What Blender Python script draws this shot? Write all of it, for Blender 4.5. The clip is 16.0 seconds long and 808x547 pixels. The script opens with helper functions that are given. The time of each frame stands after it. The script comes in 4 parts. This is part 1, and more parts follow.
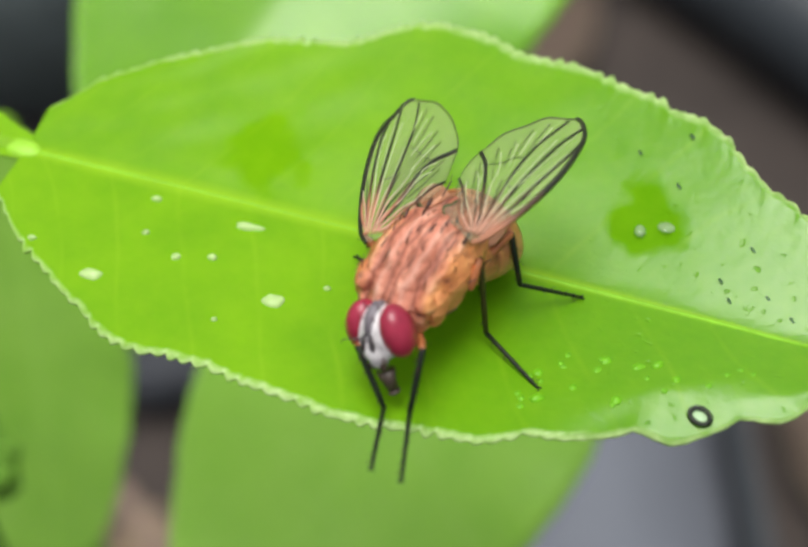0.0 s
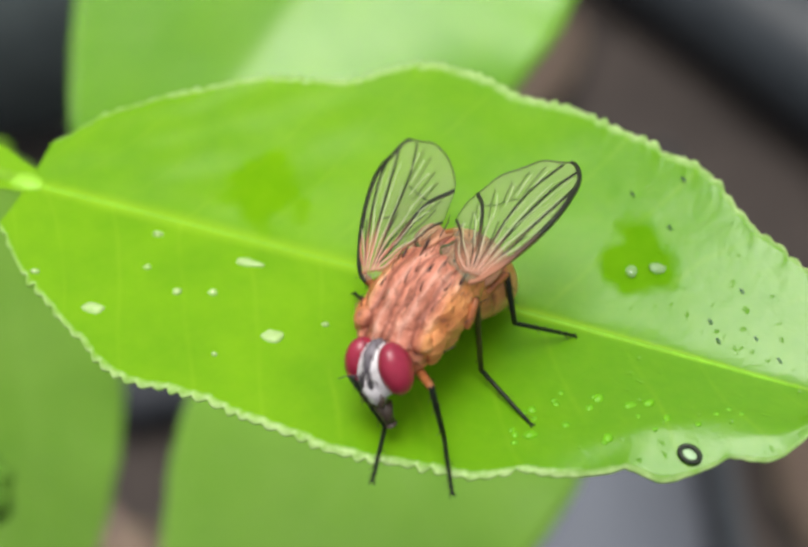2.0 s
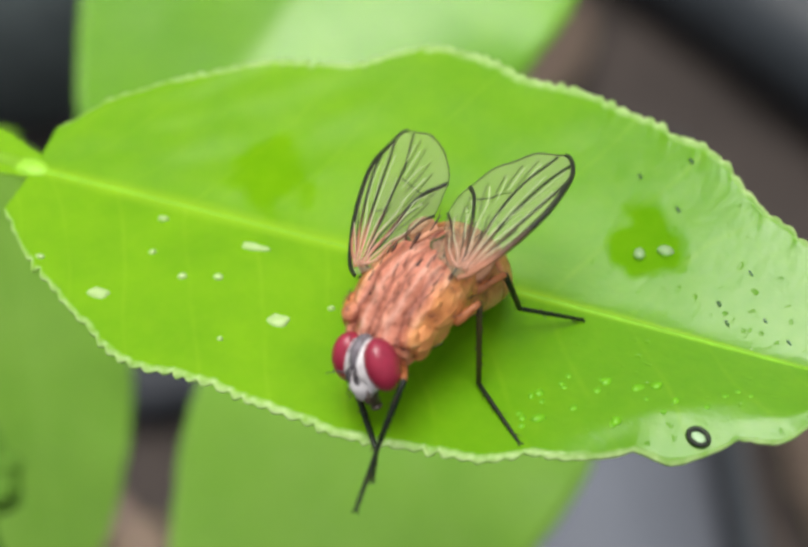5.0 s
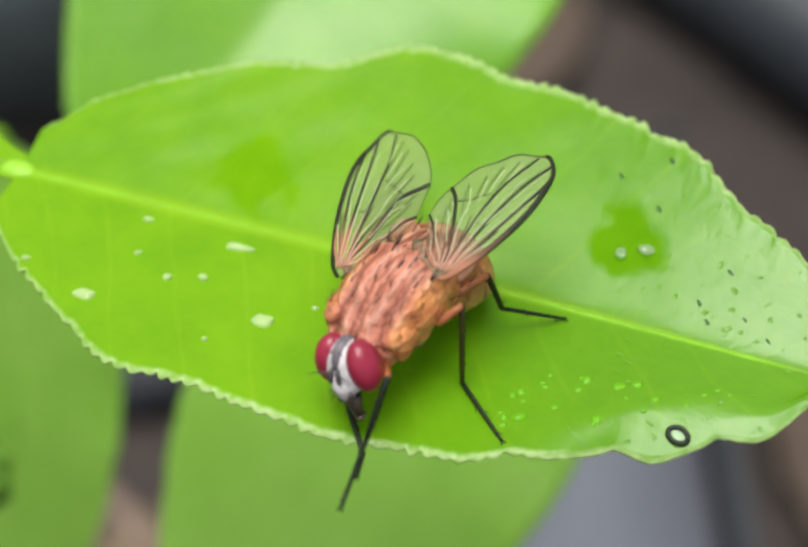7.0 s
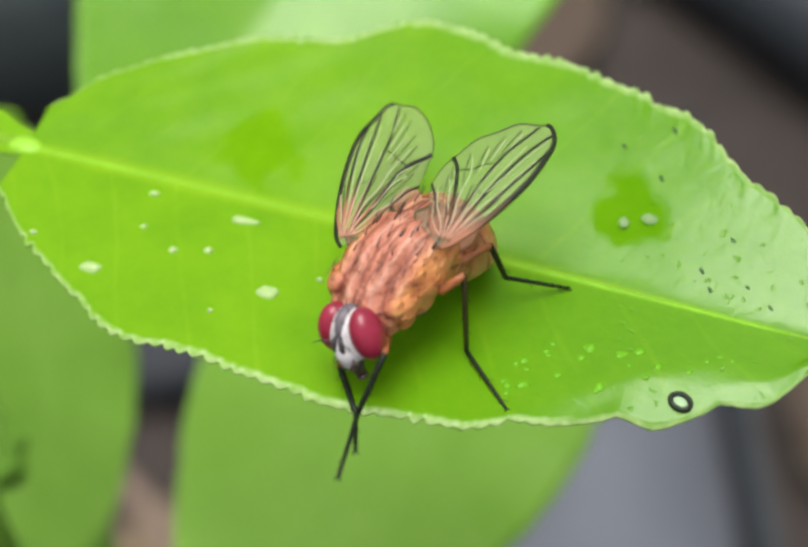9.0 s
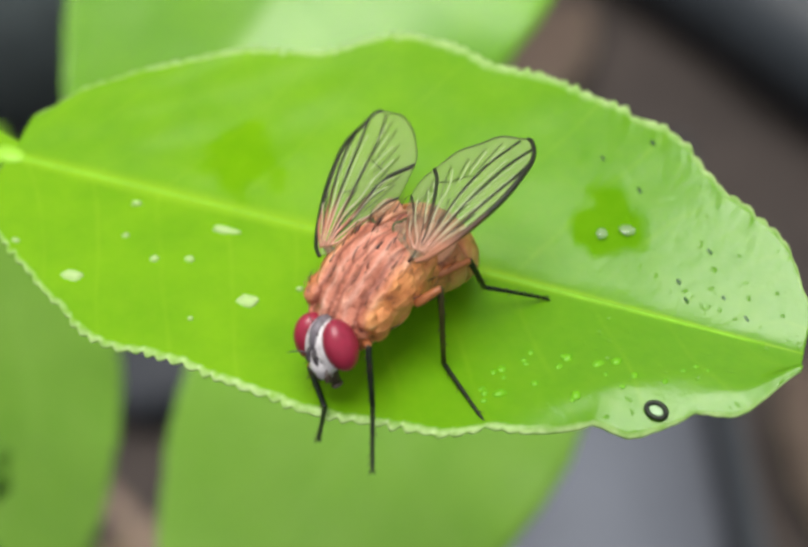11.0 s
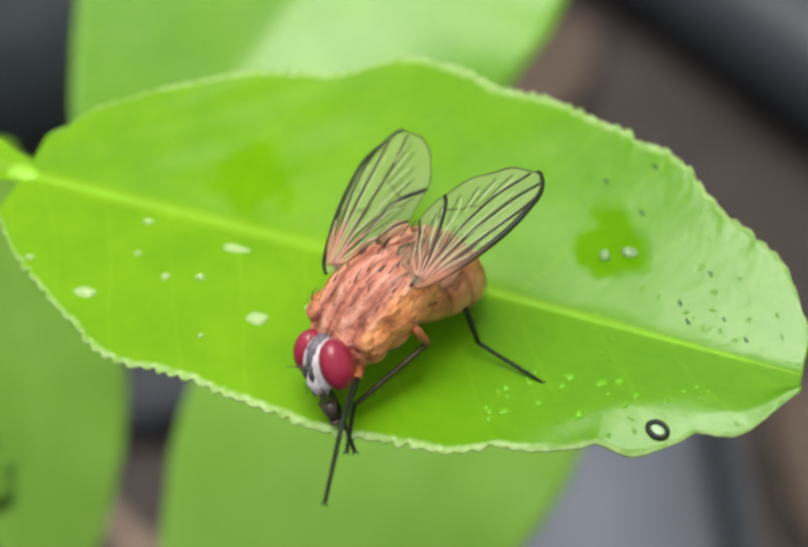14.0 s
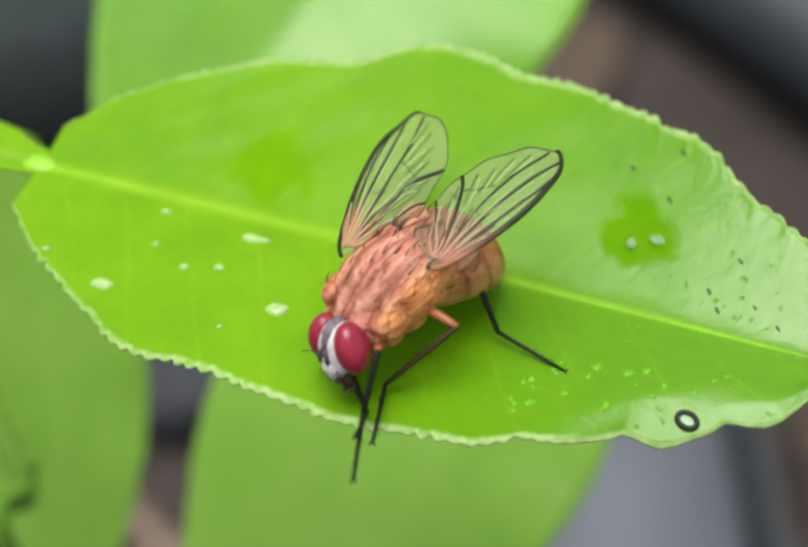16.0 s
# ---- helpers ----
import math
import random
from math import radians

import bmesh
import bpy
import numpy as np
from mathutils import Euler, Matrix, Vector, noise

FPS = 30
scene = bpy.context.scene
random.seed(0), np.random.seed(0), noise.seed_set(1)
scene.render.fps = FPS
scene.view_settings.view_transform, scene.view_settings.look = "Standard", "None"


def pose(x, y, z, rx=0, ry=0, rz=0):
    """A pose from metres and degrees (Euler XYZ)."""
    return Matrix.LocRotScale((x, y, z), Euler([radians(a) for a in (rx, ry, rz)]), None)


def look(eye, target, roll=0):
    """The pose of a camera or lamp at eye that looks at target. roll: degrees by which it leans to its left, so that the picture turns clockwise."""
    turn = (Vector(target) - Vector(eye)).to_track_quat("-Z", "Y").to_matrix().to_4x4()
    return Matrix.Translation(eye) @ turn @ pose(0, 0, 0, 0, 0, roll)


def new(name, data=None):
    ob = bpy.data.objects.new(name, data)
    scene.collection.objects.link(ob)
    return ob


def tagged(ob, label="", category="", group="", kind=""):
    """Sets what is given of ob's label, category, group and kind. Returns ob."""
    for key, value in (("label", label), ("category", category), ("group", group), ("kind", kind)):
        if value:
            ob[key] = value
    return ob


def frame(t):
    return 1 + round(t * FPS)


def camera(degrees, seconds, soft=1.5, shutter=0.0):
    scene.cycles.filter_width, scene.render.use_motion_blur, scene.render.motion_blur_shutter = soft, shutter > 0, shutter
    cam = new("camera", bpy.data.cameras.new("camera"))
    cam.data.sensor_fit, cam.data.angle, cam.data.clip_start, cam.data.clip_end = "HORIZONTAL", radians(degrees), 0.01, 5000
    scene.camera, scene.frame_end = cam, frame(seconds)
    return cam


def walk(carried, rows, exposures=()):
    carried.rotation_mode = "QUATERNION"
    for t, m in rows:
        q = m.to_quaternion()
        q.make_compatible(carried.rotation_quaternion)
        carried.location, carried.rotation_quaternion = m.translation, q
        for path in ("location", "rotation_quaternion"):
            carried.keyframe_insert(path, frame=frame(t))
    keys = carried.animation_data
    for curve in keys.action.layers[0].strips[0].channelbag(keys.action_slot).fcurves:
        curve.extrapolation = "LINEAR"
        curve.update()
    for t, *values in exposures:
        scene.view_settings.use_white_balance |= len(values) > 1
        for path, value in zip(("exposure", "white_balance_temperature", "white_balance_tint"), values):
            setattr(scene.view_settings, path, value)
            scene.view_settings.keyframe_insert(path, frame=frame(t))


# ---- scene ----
cam = camera(32, 16.0, soft=3.0)
cam.data.dof.use_dof = True
cam.data.dof.focus_distance = 0.0525
cam.data.dof.aperture_fstop = 36
PATH = [
    (0.0, pose(0.00000, -0.03214, 0.44424, 36.000, -0.000, 0.000)),
    (0.5, pose(-0.00009, -0.03216, 0.44400, 36.194, 0.032, 0.126)),
    (1.0, pose(-0.00030, -0.03179, 0.44408, 36.189, -0.327, 0.073)),
    (1.5, pose(-0.00027, -0.03198, 0.44659, 36.097, -1.394, -0.360)),
    (2.0, pose(-0.00058, -0.03221, 0.44559, 36.736, -0.915, 0.022)),
    (2.5, pose(-0.00032, -0.03216, 0.44466, 36.239, 0.016, 0.022)),
    (3.0, pose(-0.00017, -0.03242, 0.44479, 36.242, -0.003, -0.097)),
    (3.5, pose(-0.00014, -0.03221, 0.44454, 36.248, 0.116, -0.053)),
    (4.0, pose(-0.00013, -0.03223, 0.44475, 36.255, -0.062, -0.122)),
    (4.2, pose(-0.00058, -0.03222, 0.44512, 36.519, -0.574, 0.052)),
    (6.3, pose(0.00005, -0.03253, 0.44513, 36.290, -0.011, 0.146)),
    (6.5, pose(-0.00011, -0.03247, 0.44544, 36.310, -0.254, 0.001)),
    (7.0, pose(0.00008, -0.03222, 0.44576, 35.976, -0.461, -0.164)),
    (7.5, pose(-0.00033, -0.03280, 0.44625, 36.573, -0.334, 0.336)),
    (8.0, pose(0.00040, -0.03298, 0.44686, 35.798, -0.488, -0.004)),
    (8.5, pose(0.00022, -0.03281, 0.44463, 35.738, 1.044, 0.483)),
    (9.0, pose(0.00073, -0.03311, 0.44551, 35.688, 0.477, -0.050)),
    (11.3, pose(0.00121, -0.03375, 0.44556, 36.629, 0.011, 0.051)),
    (11.5, pose(0.00079, -0.03357, 0.44492, 36.642, 0.657, 0.526)),
    (12.0, pose(0.00119, -0.03358, 0.44489, 36.847, 0.683, 0.380)),
    (12.5, pose(0.00132, -0.03334, 0.44536, 36.803, 0.219, 0.291)),
    (13.0, pose(0.00097, -0.03327, 0.44547, 37.340, -0.262, 0.428)),
    (13.5, pose(0.00096, -0.03377, 0.44678, 37.411, -0.788, 0.178)),
    (14.0, pose(0.00085, -0.03422, 0.44657, 37.139, -0.297, 0.281)),
    (14.5, pose(0.00089, -0.03483, 0.44520, 37.718, 1.102, 0.902)),
    (15.0, pose(0.00120, -0.03445, 0.44547, 37.138, 0.909, 0.571)),
    (15.5, pose(0.00087, -0.03370, 0.44452, 37.021, 0.807, 0.600)),
    (16.0, pose(0.00098, -0.03395, 0.44534, 37.248, 0.713, 0.665)),
]
walk(cam, PATH)

# ---- light: a bright overcast sky ----
world = bpy.data.worlds.new("sky")
scene.world = world
world.use_nodes = True
wn, wl = world.node_tree.nodes, world.node_tree.links
sky = wn.new("ShaderNodeTexSky")
sky.sky_type = "NISHITA"
sky.sun_disc = False
sky.sun_elevation = radians(85)
sky.sun_rotation = radians(311)
sky.air_density, sky.dust_density, sky.ozone_density = 1.0, 4.0, 1.0
grey = wn.new("ShaderNodeHueSaturation")
grey.inputs["Saturation"].default_value = 0.3
wl.new(sky.outputs[0], grey.inputs["Color"])
wl.new(grey.outputs[0], wn["Background"].inputs[0])
wn["Background"].inputs[1].default_value = 0.125
sun_data = bpy.data.lights.new("sun", "SUN")
sun_data.energy, sun_data.angle, sun_data.color = 2.55, radians(34), (1.0, 0.975, 0.925)
sun = new("sun", sun_data)
sun.matrix_world = look((-0.12, 0.06, 1.40), (0, 0, 0.4))
scene.view_settings.exposure = 0.0

MM = 0.001
LEAF_Z = 0.4
# ---- materials ----


class Mat:
    """A small node-material builder."""

    def __init__(self, name, rough=0.5, metal=0.0, spec=0.5):
        self.m = bpy.data.materials.new(name)
        self.m.use_nodes = True
        self.n, self.l = self.m.node_tree.nodes, self.m.node_tree.links
        self.b = self.n["Principled BSDF"]
        self.b.inputs["Roughness"].default_value = rough
        self.b.inputs["Metallic"].default_value = metal
        self.b.inputs["Specular IOR Level"].default_value = spec

    def node(self, kind, **values):
        node = self.n.new(kind)
        for key, value in values.items():
            node.inputs[key.replace("_", " ")].default_value = value
        return node

    def coord(self, which="Object"):
        return self.n.new("ShaderNodeTexCoord").outputs[which]

    def noise(self, scale, detail=4.0, rough=0.55, which="Object", vec=None):
        node = self.node("ShaderNodeTexNoise", Scale=scale, Detail=detail, Roughness=rough)
        self.l.new(vec if vec is not None else self.coord(which), node.inputs["Vector"])
        return node.outputs["Fac"]

    def ramp(self, fac, stops):
        node = self.n.new("ShaderNodeValToRGB")
        while len(node.color_ramp.elements) < len(stops):
            node.color_ramp.elements.new(0.5)
        for e, (p, c) in zip(node.color_ramp.elements, stops):
            e.position, e.color = p, (*c, 1) if len(c) == 3 else c
        self.l.new(fac, node.inputs[0])
        return node.outputs[0]

    def math(self, op, a, b=None, c=None, clamp=False):
        node = self.n.new("ShaderNodeMath")
        node.operation, node.use_clamp = op, clamp
        for i, v in enumerate((a, b, c)):
            if v is None:
                continue
            if isinstance(v, (int, float)):
                node.inputs[i].default_value = v
            else:
                self.l.new(v, node.inputs[i])
        return node.outputs[0]

    def mix(self, fac, a, b):
        node = self.n.new("ShaderNodeMix")
        node.data_type = "RGBA"
        for i, v in ((0, fac), (6, a), (7, b)):
            if isinstance(v, (int, float)):
                node.inputs[i].default_value = v
            elif isinstance(v, tuple):
                node.inputs[i].default_value = (*v, 1)
            else:
                self.l.new(v, node.inputs[i])
        return node.outputs[2]

    def set(self, name, value):
        if isinstance(value, (int, float)):
            self.b.inputs[name].default_value = value
        elif isinstance(value, tuple):
            self.b.inputs[name].default_value = (*value, 1)
        else:
            self.l.new(value, self.b.inputs[name])
        return self

    def bump(self, height, dist, strength=1.0):
        node = self.node("ShaderNodeBump", Strength=strength, Distance=dist)
        self.l.new(height, node.inputs["Height"])
        self.l.new(node.outputs[0], self.b.inputs["Normal"])
        self.l.new(node.outputs[0], self.b.inputs["Coat Normal"])
        return self

    def translucent(self, colour, share):
        t = self.n.new("ShaderNodeBsdfTranslucent")
        if isinstance(colour, tuple):
            t.inputs[0].default_value = (*colour, 1)
        else:
            self.l.new(colour, t.inputs[0])
        mix = self.n.new("ShaderNodeMixShader")
        mix.inputs[0].default_value = share
        self.l.new(self.b.outputs[0], mix.inputs[1])
        self.l.new(t.outputs[0], mix.inputs[2])
        self.l.new(mix.outputs[0], self.n["Material Output"].inputs[0])
        return self


def plain(name, colour, vary=0.25, scale=900.0, rough=0.5, metal=0.0, spec=0.5, bump=0.0, coat=0.0):
    """Colour with grain at two scales; scale in cycles a metre."""
    m = Mat(name, rough, metal, spec)
    f = m.math("ADD", m.math("MULTIPLY", m.noise(scale), 0.6), m.math("MULTIPLY", m.noise(scale * 7), 0.4))
    lo = tuple(c * (1 - vary) for c in colour)
    hi = tuple(min(1, c * (1 + vary)) for c in colour)
    m.set("Base Color", m.ramp(f, [(0.3, lo), (0.7, hi)]))
    if bump:
        m.bump(f, bump)
    if coat:
        m.set("Coat Weight", coat).set("Coat Roughness", 0.1)
    return m.m


def leaf_material(name, base, deep, pale, gloss=0.42, coat=0.35, no_sheen=(), rib_pale=0.6, patchy=0.5, tip_green=None, edge=0.12):
    """UV: u runs along the blade, v across it from -1 to 1 (stored as 0 to 1)."""
    m = Mat(name, gloss)
    sep = m.n.new("ShaderNodeSeparateXYZ")
    m.l.new(m.coord("UV"), sep.inputs[0])
    u, v = sep.outputs[0], sep.outputs[1]
    across = m.math("ABSOLUTE", m.math("MULTIPLY_ADD", v, 2.0, -1.0))
    blotch, grain = m.math("ADD", m.math("MULTIPLY", m.noise(110, 3), 0.6), m.math("MULTIPLY", m.noise(420, 4), 0.4)), m.noise(1500, 5)
    col = m.ramp(blotch, [(0.35, deep), (0.65, base)])
    # the blade turns a deeper green towards its tip
    if tip_green is not None:
        col = m.mix(m.math("MULTIPLY", m.math("MULTIPLY_ADD", m.noise(130, 2), 0.5, m.math("MULTIPLY_ADD", u, 2.6, -1.25), clamp=True), 0.75), col, tip_green)
    col = m.mix(m.math("MULTIPLY", grain, 0.25), col, pale)
    # side veins run out from the midrib and bend to the tip
    phase = m.math("MULTIPLY_ADD", across, -0.13, u)
    phase = m.math("MULTIPLY_ADD", m.noise(90, 2), 0.05, phase)
    saw = m.math("ABSOLUTE", m.math("SUBTRACT", m.math("FRACT", m.math("MULTIPLY", phase, 11.0)), 0.5))
    vein = m.math("SUBTRACT", 1.0, m.math("MULTIPLY", saw, 16.0), clamp=True)
    vein = m.math("MULTIPLY", vein, m.math("MULTIPLY_ADD", m.noise(240, 2), 2.2, -0.7, clamp=True))
    rib = m.math("SUBTRACT", 1.0, m.math("MULTIPLY", across, m.math("MULTIPLY_ADD", u, 26.0, 8.0)), clamp=True)
    rim = m.math("MULTIPLY", m.math("MULTIPLY_ADD", m.noise(1300, 2), 0.05, m.math("SUBTRACT", across, 0.980)), 30.0, clamp=True)
    col = m.mix(m.math("MULTIPLY", vein, 0.24), col, pale)
    col = m.mix(m.math("MULTIPLY", rib, rib_pale), col, pale)
    # pale teeth, and the rim's highlight put into the colour towards the tip
    col = m.mix(m.math("MULTIPLY", rim, m.math("MULTIPLY", m.math("MULTIPLY_ADD", m.noise(2100, 2), 1.6, 0.0, clamp=True), m.math("MULTIPLY_ADD", u, edge, 0.6 * edge, clamp=True))), col, (0.62, 0.85, 0.33))
    m.set("Base Color", col)
    # small uneven dents in a soft skin
    dent = m.math("MULTIPLY", m.math("MULTIPLY_ADD", m.noise(2400, 1), 5.0, -3.4, clamp=True), m.math("MULTIPLY_ADD", u, 5.0, -3.0, clamp=True))
    h = m.math("ADD", m.math("MULTIPLY", m.noise(1700, 3), m.math("MULTIPLY_ADD", u, 0.5, -0.12, clamp=True)), m.math("MULTIPLY", dent, -0.42))
    m.bump(h, 0.00012, 0.9)
    coat_share = m.math("MULTIPLY_ADD", m.noise(120, 3), patchy, coat - 0.5 * patchy, clamp=True)
    # more coat towards the tip, so that the sheen is laid there
    if tip_green is not None:
        coat_share = m.math("MULTIPLY", coat_share, m.math("MULTIPLY_ADD", m.math("MULTIPLY_ADD", u, 3.8, -2.45, clamp=True), 0.9, 0.5))
    # patches without coat: the missing sky reflection is put into the gloss
    for wu, wv, ru, rv in no_sheen:
        du = m.math("MULTIPLY_ADD", m.noise(330, 3), 3.6, m.math("MULTIPLY_ADD", u, 1 / ru, -wu / ru - 1.8))
        dv = m.math("MULTIPLY_ADD", m.noise(270, 4), 3.6, m.math("MULTIPLY_ADD", v, 1 / rv, -wv / rv - 1.8))
        far = m.math("ADD", m.math("MULTIPLY", du, du), m.math("MULTIPLY", dv, dv))
        coat_share = m.math("MULTIPLY", coat_share, m.math("MULTIPLY_ADD", far, 1.1, -0.55, clamp=True))
    m.set("Coat Weight", coat_share).set("Coat Roughness", 0.27)
    m.set("Specular IOR Level", m.math("MULTIPLY", coat_share, 0.12))
    m.translucent(m.mix(0.35, col, (0.45, 0.75, 0.02)), 0.3)
    return m.m


LEAF = leaf_material("citrus_leaf_blade", (0.23, 0.53, 0.004), (0.15, 0.42, 0.003), (0.43, 0.73, 0.03), coat=0.72, rib_pale=0.6, patchy=0.25, tip_green=(0.095, 0.34, 0.003), edge=1.1,
                     no_sheen=((0.745, 0.70, 0.055, 0.10), (0.285, 0.635, 0.055, 0.115)))
LEAF_STALK = leaf_material("stalk_wing_blade", (0.24, 0.55, 0.004), (0.18, 0.46, 0.003), (0.46, 0.75, 0.05), coat=0.3, rib_pale=0.5, patchy=0.25)
LEAF_BACK = leaf_material("shaded_leaf_blade", (0.25, 0.50, 0.055), (0.19, 0.43, 0.035), (0.46, 0.7, 0.2), 0.45, 0.4, rib_pale=0.1, patchy=1.4)
LEAF_TOP = leaf_material("young_leaf_blade", (0.20, 0.51, 0.008), (0.13, 0.42, 0.005), (0.42, 0.72, 0.10), coat=0.9, rib_pale=0.2, patchy=1.0)
RIB = plain("pale_midrib", (0.25, 0.56, 0.03), 0.2, 400, 0.6, spec=0.2)
JOINT = plain("pale_joint", (0.30, 0.62, 0.03), 0.15, 600, 0.5)
STEM_BACK = plain("shaded_midrib", (0.25, 0.50, 0.05), 0.2, 400, 0.5)
STEM = plain("green_stem", (0.25, 0.52, 0.02), 0.2, 400, 0.5, spec=0.3)


def thorax_material():
    """Orange flanks, a pinker dusted back with faint pale and dark lines along it."""
    m = Mat("orange_dusted_cuticle", 0.5)
    sep = m.n.new("ShaderNodeSeparateXYZ")
    m.l.new(m.coord("Object"), sep.inputs[0])
    run = m.n.new("ShaderNodeMapping")
    run.inputs["Scale"].default_value = (1.0, 0.38, 1.0)
    m.l.new(m.coord("Object"), run.inputs["Vector"])
    grain = m.math("ADD", m.math("MULTIPLY", m.noise(1700, 3, vec=run.outputs[0]), 0.85), m.math("MULTIPLY", m.noise(7000), 0.15))
    flank = m.ramp(grain, [(0.32, (0.17, 0.04, 0.015)), (0.42, (0.66, 0.23, 0.075)), (0.57, (0.82, 0.35, 0.12)), (0.72, (0.90, 0.52, 0.26))])
    back = m.ramp(grain, [(0.30, (0.15, 0.04, 0.02)), (0.40, (0.52, 0.17, 0.10)), (0.56, (0.68, 0.26, 0.165)), (0.72, (0.90, 0.52, 0.37))])
    wide = m.math("MULTIPLY_ADD", m.noise(900, 2), 0.0005, m.math("ABSOLUTE", sep.outputs[0]))
    up = m.math("MULTIPLY_ADD", wide, -2600.0, 4.3, clamp=True)
    col = m.mix(up, flank, back)
    lines = m.math("MULTIPLY_ADD", m.noise(1000, 2), 0.0005, m.math("ABSOLUTE", sep.outputs[0]))
    lines = m.math("ABSOLUTE", m.math("SUBTRACT", m.math("FRACT", m.math("MULTIPLY", lines, 1300.0)), 0.5))
    pale = m.math("MULTIPLY", m.math("MULTIPLY_ADD", lines, 5.0, -1.5, clamp=True), up)
    col = m.mix(m.math("MULTIPLY", pale, 0.5), col, (0.82, 0.48, 0.37))
    # dark brown in the furrows between the ridges, shade put into the colour
    furrow = m.math("MULTIPLY", m.math("MULTIPLY_ADD", lines, -7.0, 1.0, clamp=True), up)
    col = m.mix(m.math("MULTIPLY", furrow, 0.75), col, (0.22, 0.06, 0.035))
    m.set("Base Color", col)
    m.bump(m.math("MULTIPLY_ADD", lines, 0.5, grain), 0.00042)
    return m.m


THORAX = thorax_material()


def abdomen_material():
    """Amber segments with browner hind margins and uneven dark streaks."""
    m = Mat("amber_cuticle", 0.36)
    sep = m.n.new("ShaderNodeSeparateXYZ")
    m.l.new(m.coord("Object"), sep.inputs[0])
    run = m.n.new("ShaderNodeMapping")
    run.inputs["Scale"].default_value = (1.0, 0.4, 1.0)
    m.l.new(m.coord("Object"), run.inputs["Vector"])
    grain = m.math("ADD", m.math("MULTIPLY", m.noise(1300, 3, vec=run.outputs[0]), 0.75), m.math("MULTIPLY", m.noise(5000), 0.25))
    col = m.ramp(grain, [(0.32, (0.16, 0.05, 0.02)), (0.46, (0.54, 0.20, 0.08)), (0.7, (0.76, 0.38, 0.19))])
    band = m.math("FRACT", m.math("MULTIPLY_ADD", m.noise(700, 2), 0.25, m.math("MULTIPLY", sep.outputs[1], 840.0)))
    band = m.math("MULTIPLY_ADD", band, -2.2, 1.0, clamp=True)
    m.set("Base Color", m.mix(m.math("MULTIPLY", band, 0.4), col, (0.14, 0.045, 0.02)))
    m.bump(grain, 0.00018)
    return m.m


ABDOMEN = abdomen_material()
ORANGE = plain("orange_leg_cuticle", (0.36, 0.12, 0.04), 0.3, 2000, 0.4)
OLIVE = plain("olive_leg_cuticle", (0.045, 0.04, 0.012), 0.4, 1500, 0.4, spec=0.3)
DARK = plain("black_leg_cuticle", (0.010, 0.016, 0.008), 0.4, 2500, 0.4, spec=0.25)
BRISTLE = plain("dark_bristle", (0.06, 0.024, 0.016), 0.3, 2500, 0.4)
HAIR = plain("tan_hair", (0.34, 0.15, 0.08), 0.3, 2500, 0.5)
SCALE = plain("pale_wing_scale", (0.60, 0.29, 0.17), 0.2, 1500, 0.45)
FACE = plain("silver_dusted_face", (0.76, 0.71, 0.71), 0.35, 1500, 0.5, bump=0.00003)
STRIPE = plain("dark_speck", (0.03, 0.10, 0.012), 0.4, 2500, 0.5)
FRONS = plain("grey_dusted_frons", (0.17, 0.15, 0.17), 0.5, 1800, 0.5)
EYE = plain("crimson_eye", (0.32, 0.018, 0.048), 0.3, 600, 0.32, spec=0.6)
ANTENNA = plain("grey_antenna", (0.07, 0.06, 0.065), 0.4, 2500, 0.5)
MOUTH = plain("brown_proboscis", (0.07, 0.05, 0.035), 0.4, 2500, 0.4)
SOIL = plain("damp_soil", (0.046, 0.036, 0.031), 0.5, 30, 0.9, bump=0.004)
SLAB = plain("grey_paving", (0.135, 0.147, 0.172), 0.15, 40, 0.8, bump=0.001)
BLACK = plain("black_plastic", (0.032, 0.039, 0.046), 0.3, 60, 0.5)
POT = plain("dark_grey_pot", (0.14, 0.172, 0.168), 0.3, 60, 0.6)
DRY = leaf_material("dry_leaf_blade", (0.36, 0.275, 0.19), (0.22, 0.165, 0.115), (0.55, 0.42, 0.30), 0.6, 0.1, rib_pale=0.3, patchy=0.1)
RUSSET = leaf_material("brown_leaf_blade", (0.17, 0.125, 0.10), (0.11, 0.08, 0.065), (0.26, 0.2, 0.16), 0.6, 0.1, rib_pale=0.3, patchy=0.1)
BARK = plain("pale_bark", (0.26, 0.19, 0.14), 0.35, 140, 0.8, bump=0.001)
STEM_DARK = plain("dark_green_stem", (0.13, 0.28, 0.03), 0.3, 300, 0.6, spec=0.2)
ROCK = plain("dark_stone", (0.03, 0.034, 0.042), 0.3, 60, 0.7)


def wing_material():
    m = Mat("smoky_wing_membrane", 0.25)
    m.set("Base Color", m.ramp(m.noise(900, 3), [(0.3, (0.50, 0.50, 0.34)), (0.7, (0.66, 0.62, 0.46))]))
    m.bump(m.noise(2500, 3), 0.00002)
    clear = m.n.new("ShaderNodeBsdfTransparent")
    clear.inputs[0].default_value = (0.95, 0.94, 0.89, 1)
    mix = m.n.new("ShaderNodeMixShader")
    mix.inputs[0].default_value = 0.12
    m.l.new(clear.outputs[0], mix.inputs[1])
    m.l.new(m.b.outputs[0], mix.inputs[2])
    m.l.new(mix.outputs[0], m.n["Material Output"].inputs[0])
    return m.m


WING = wing_material()


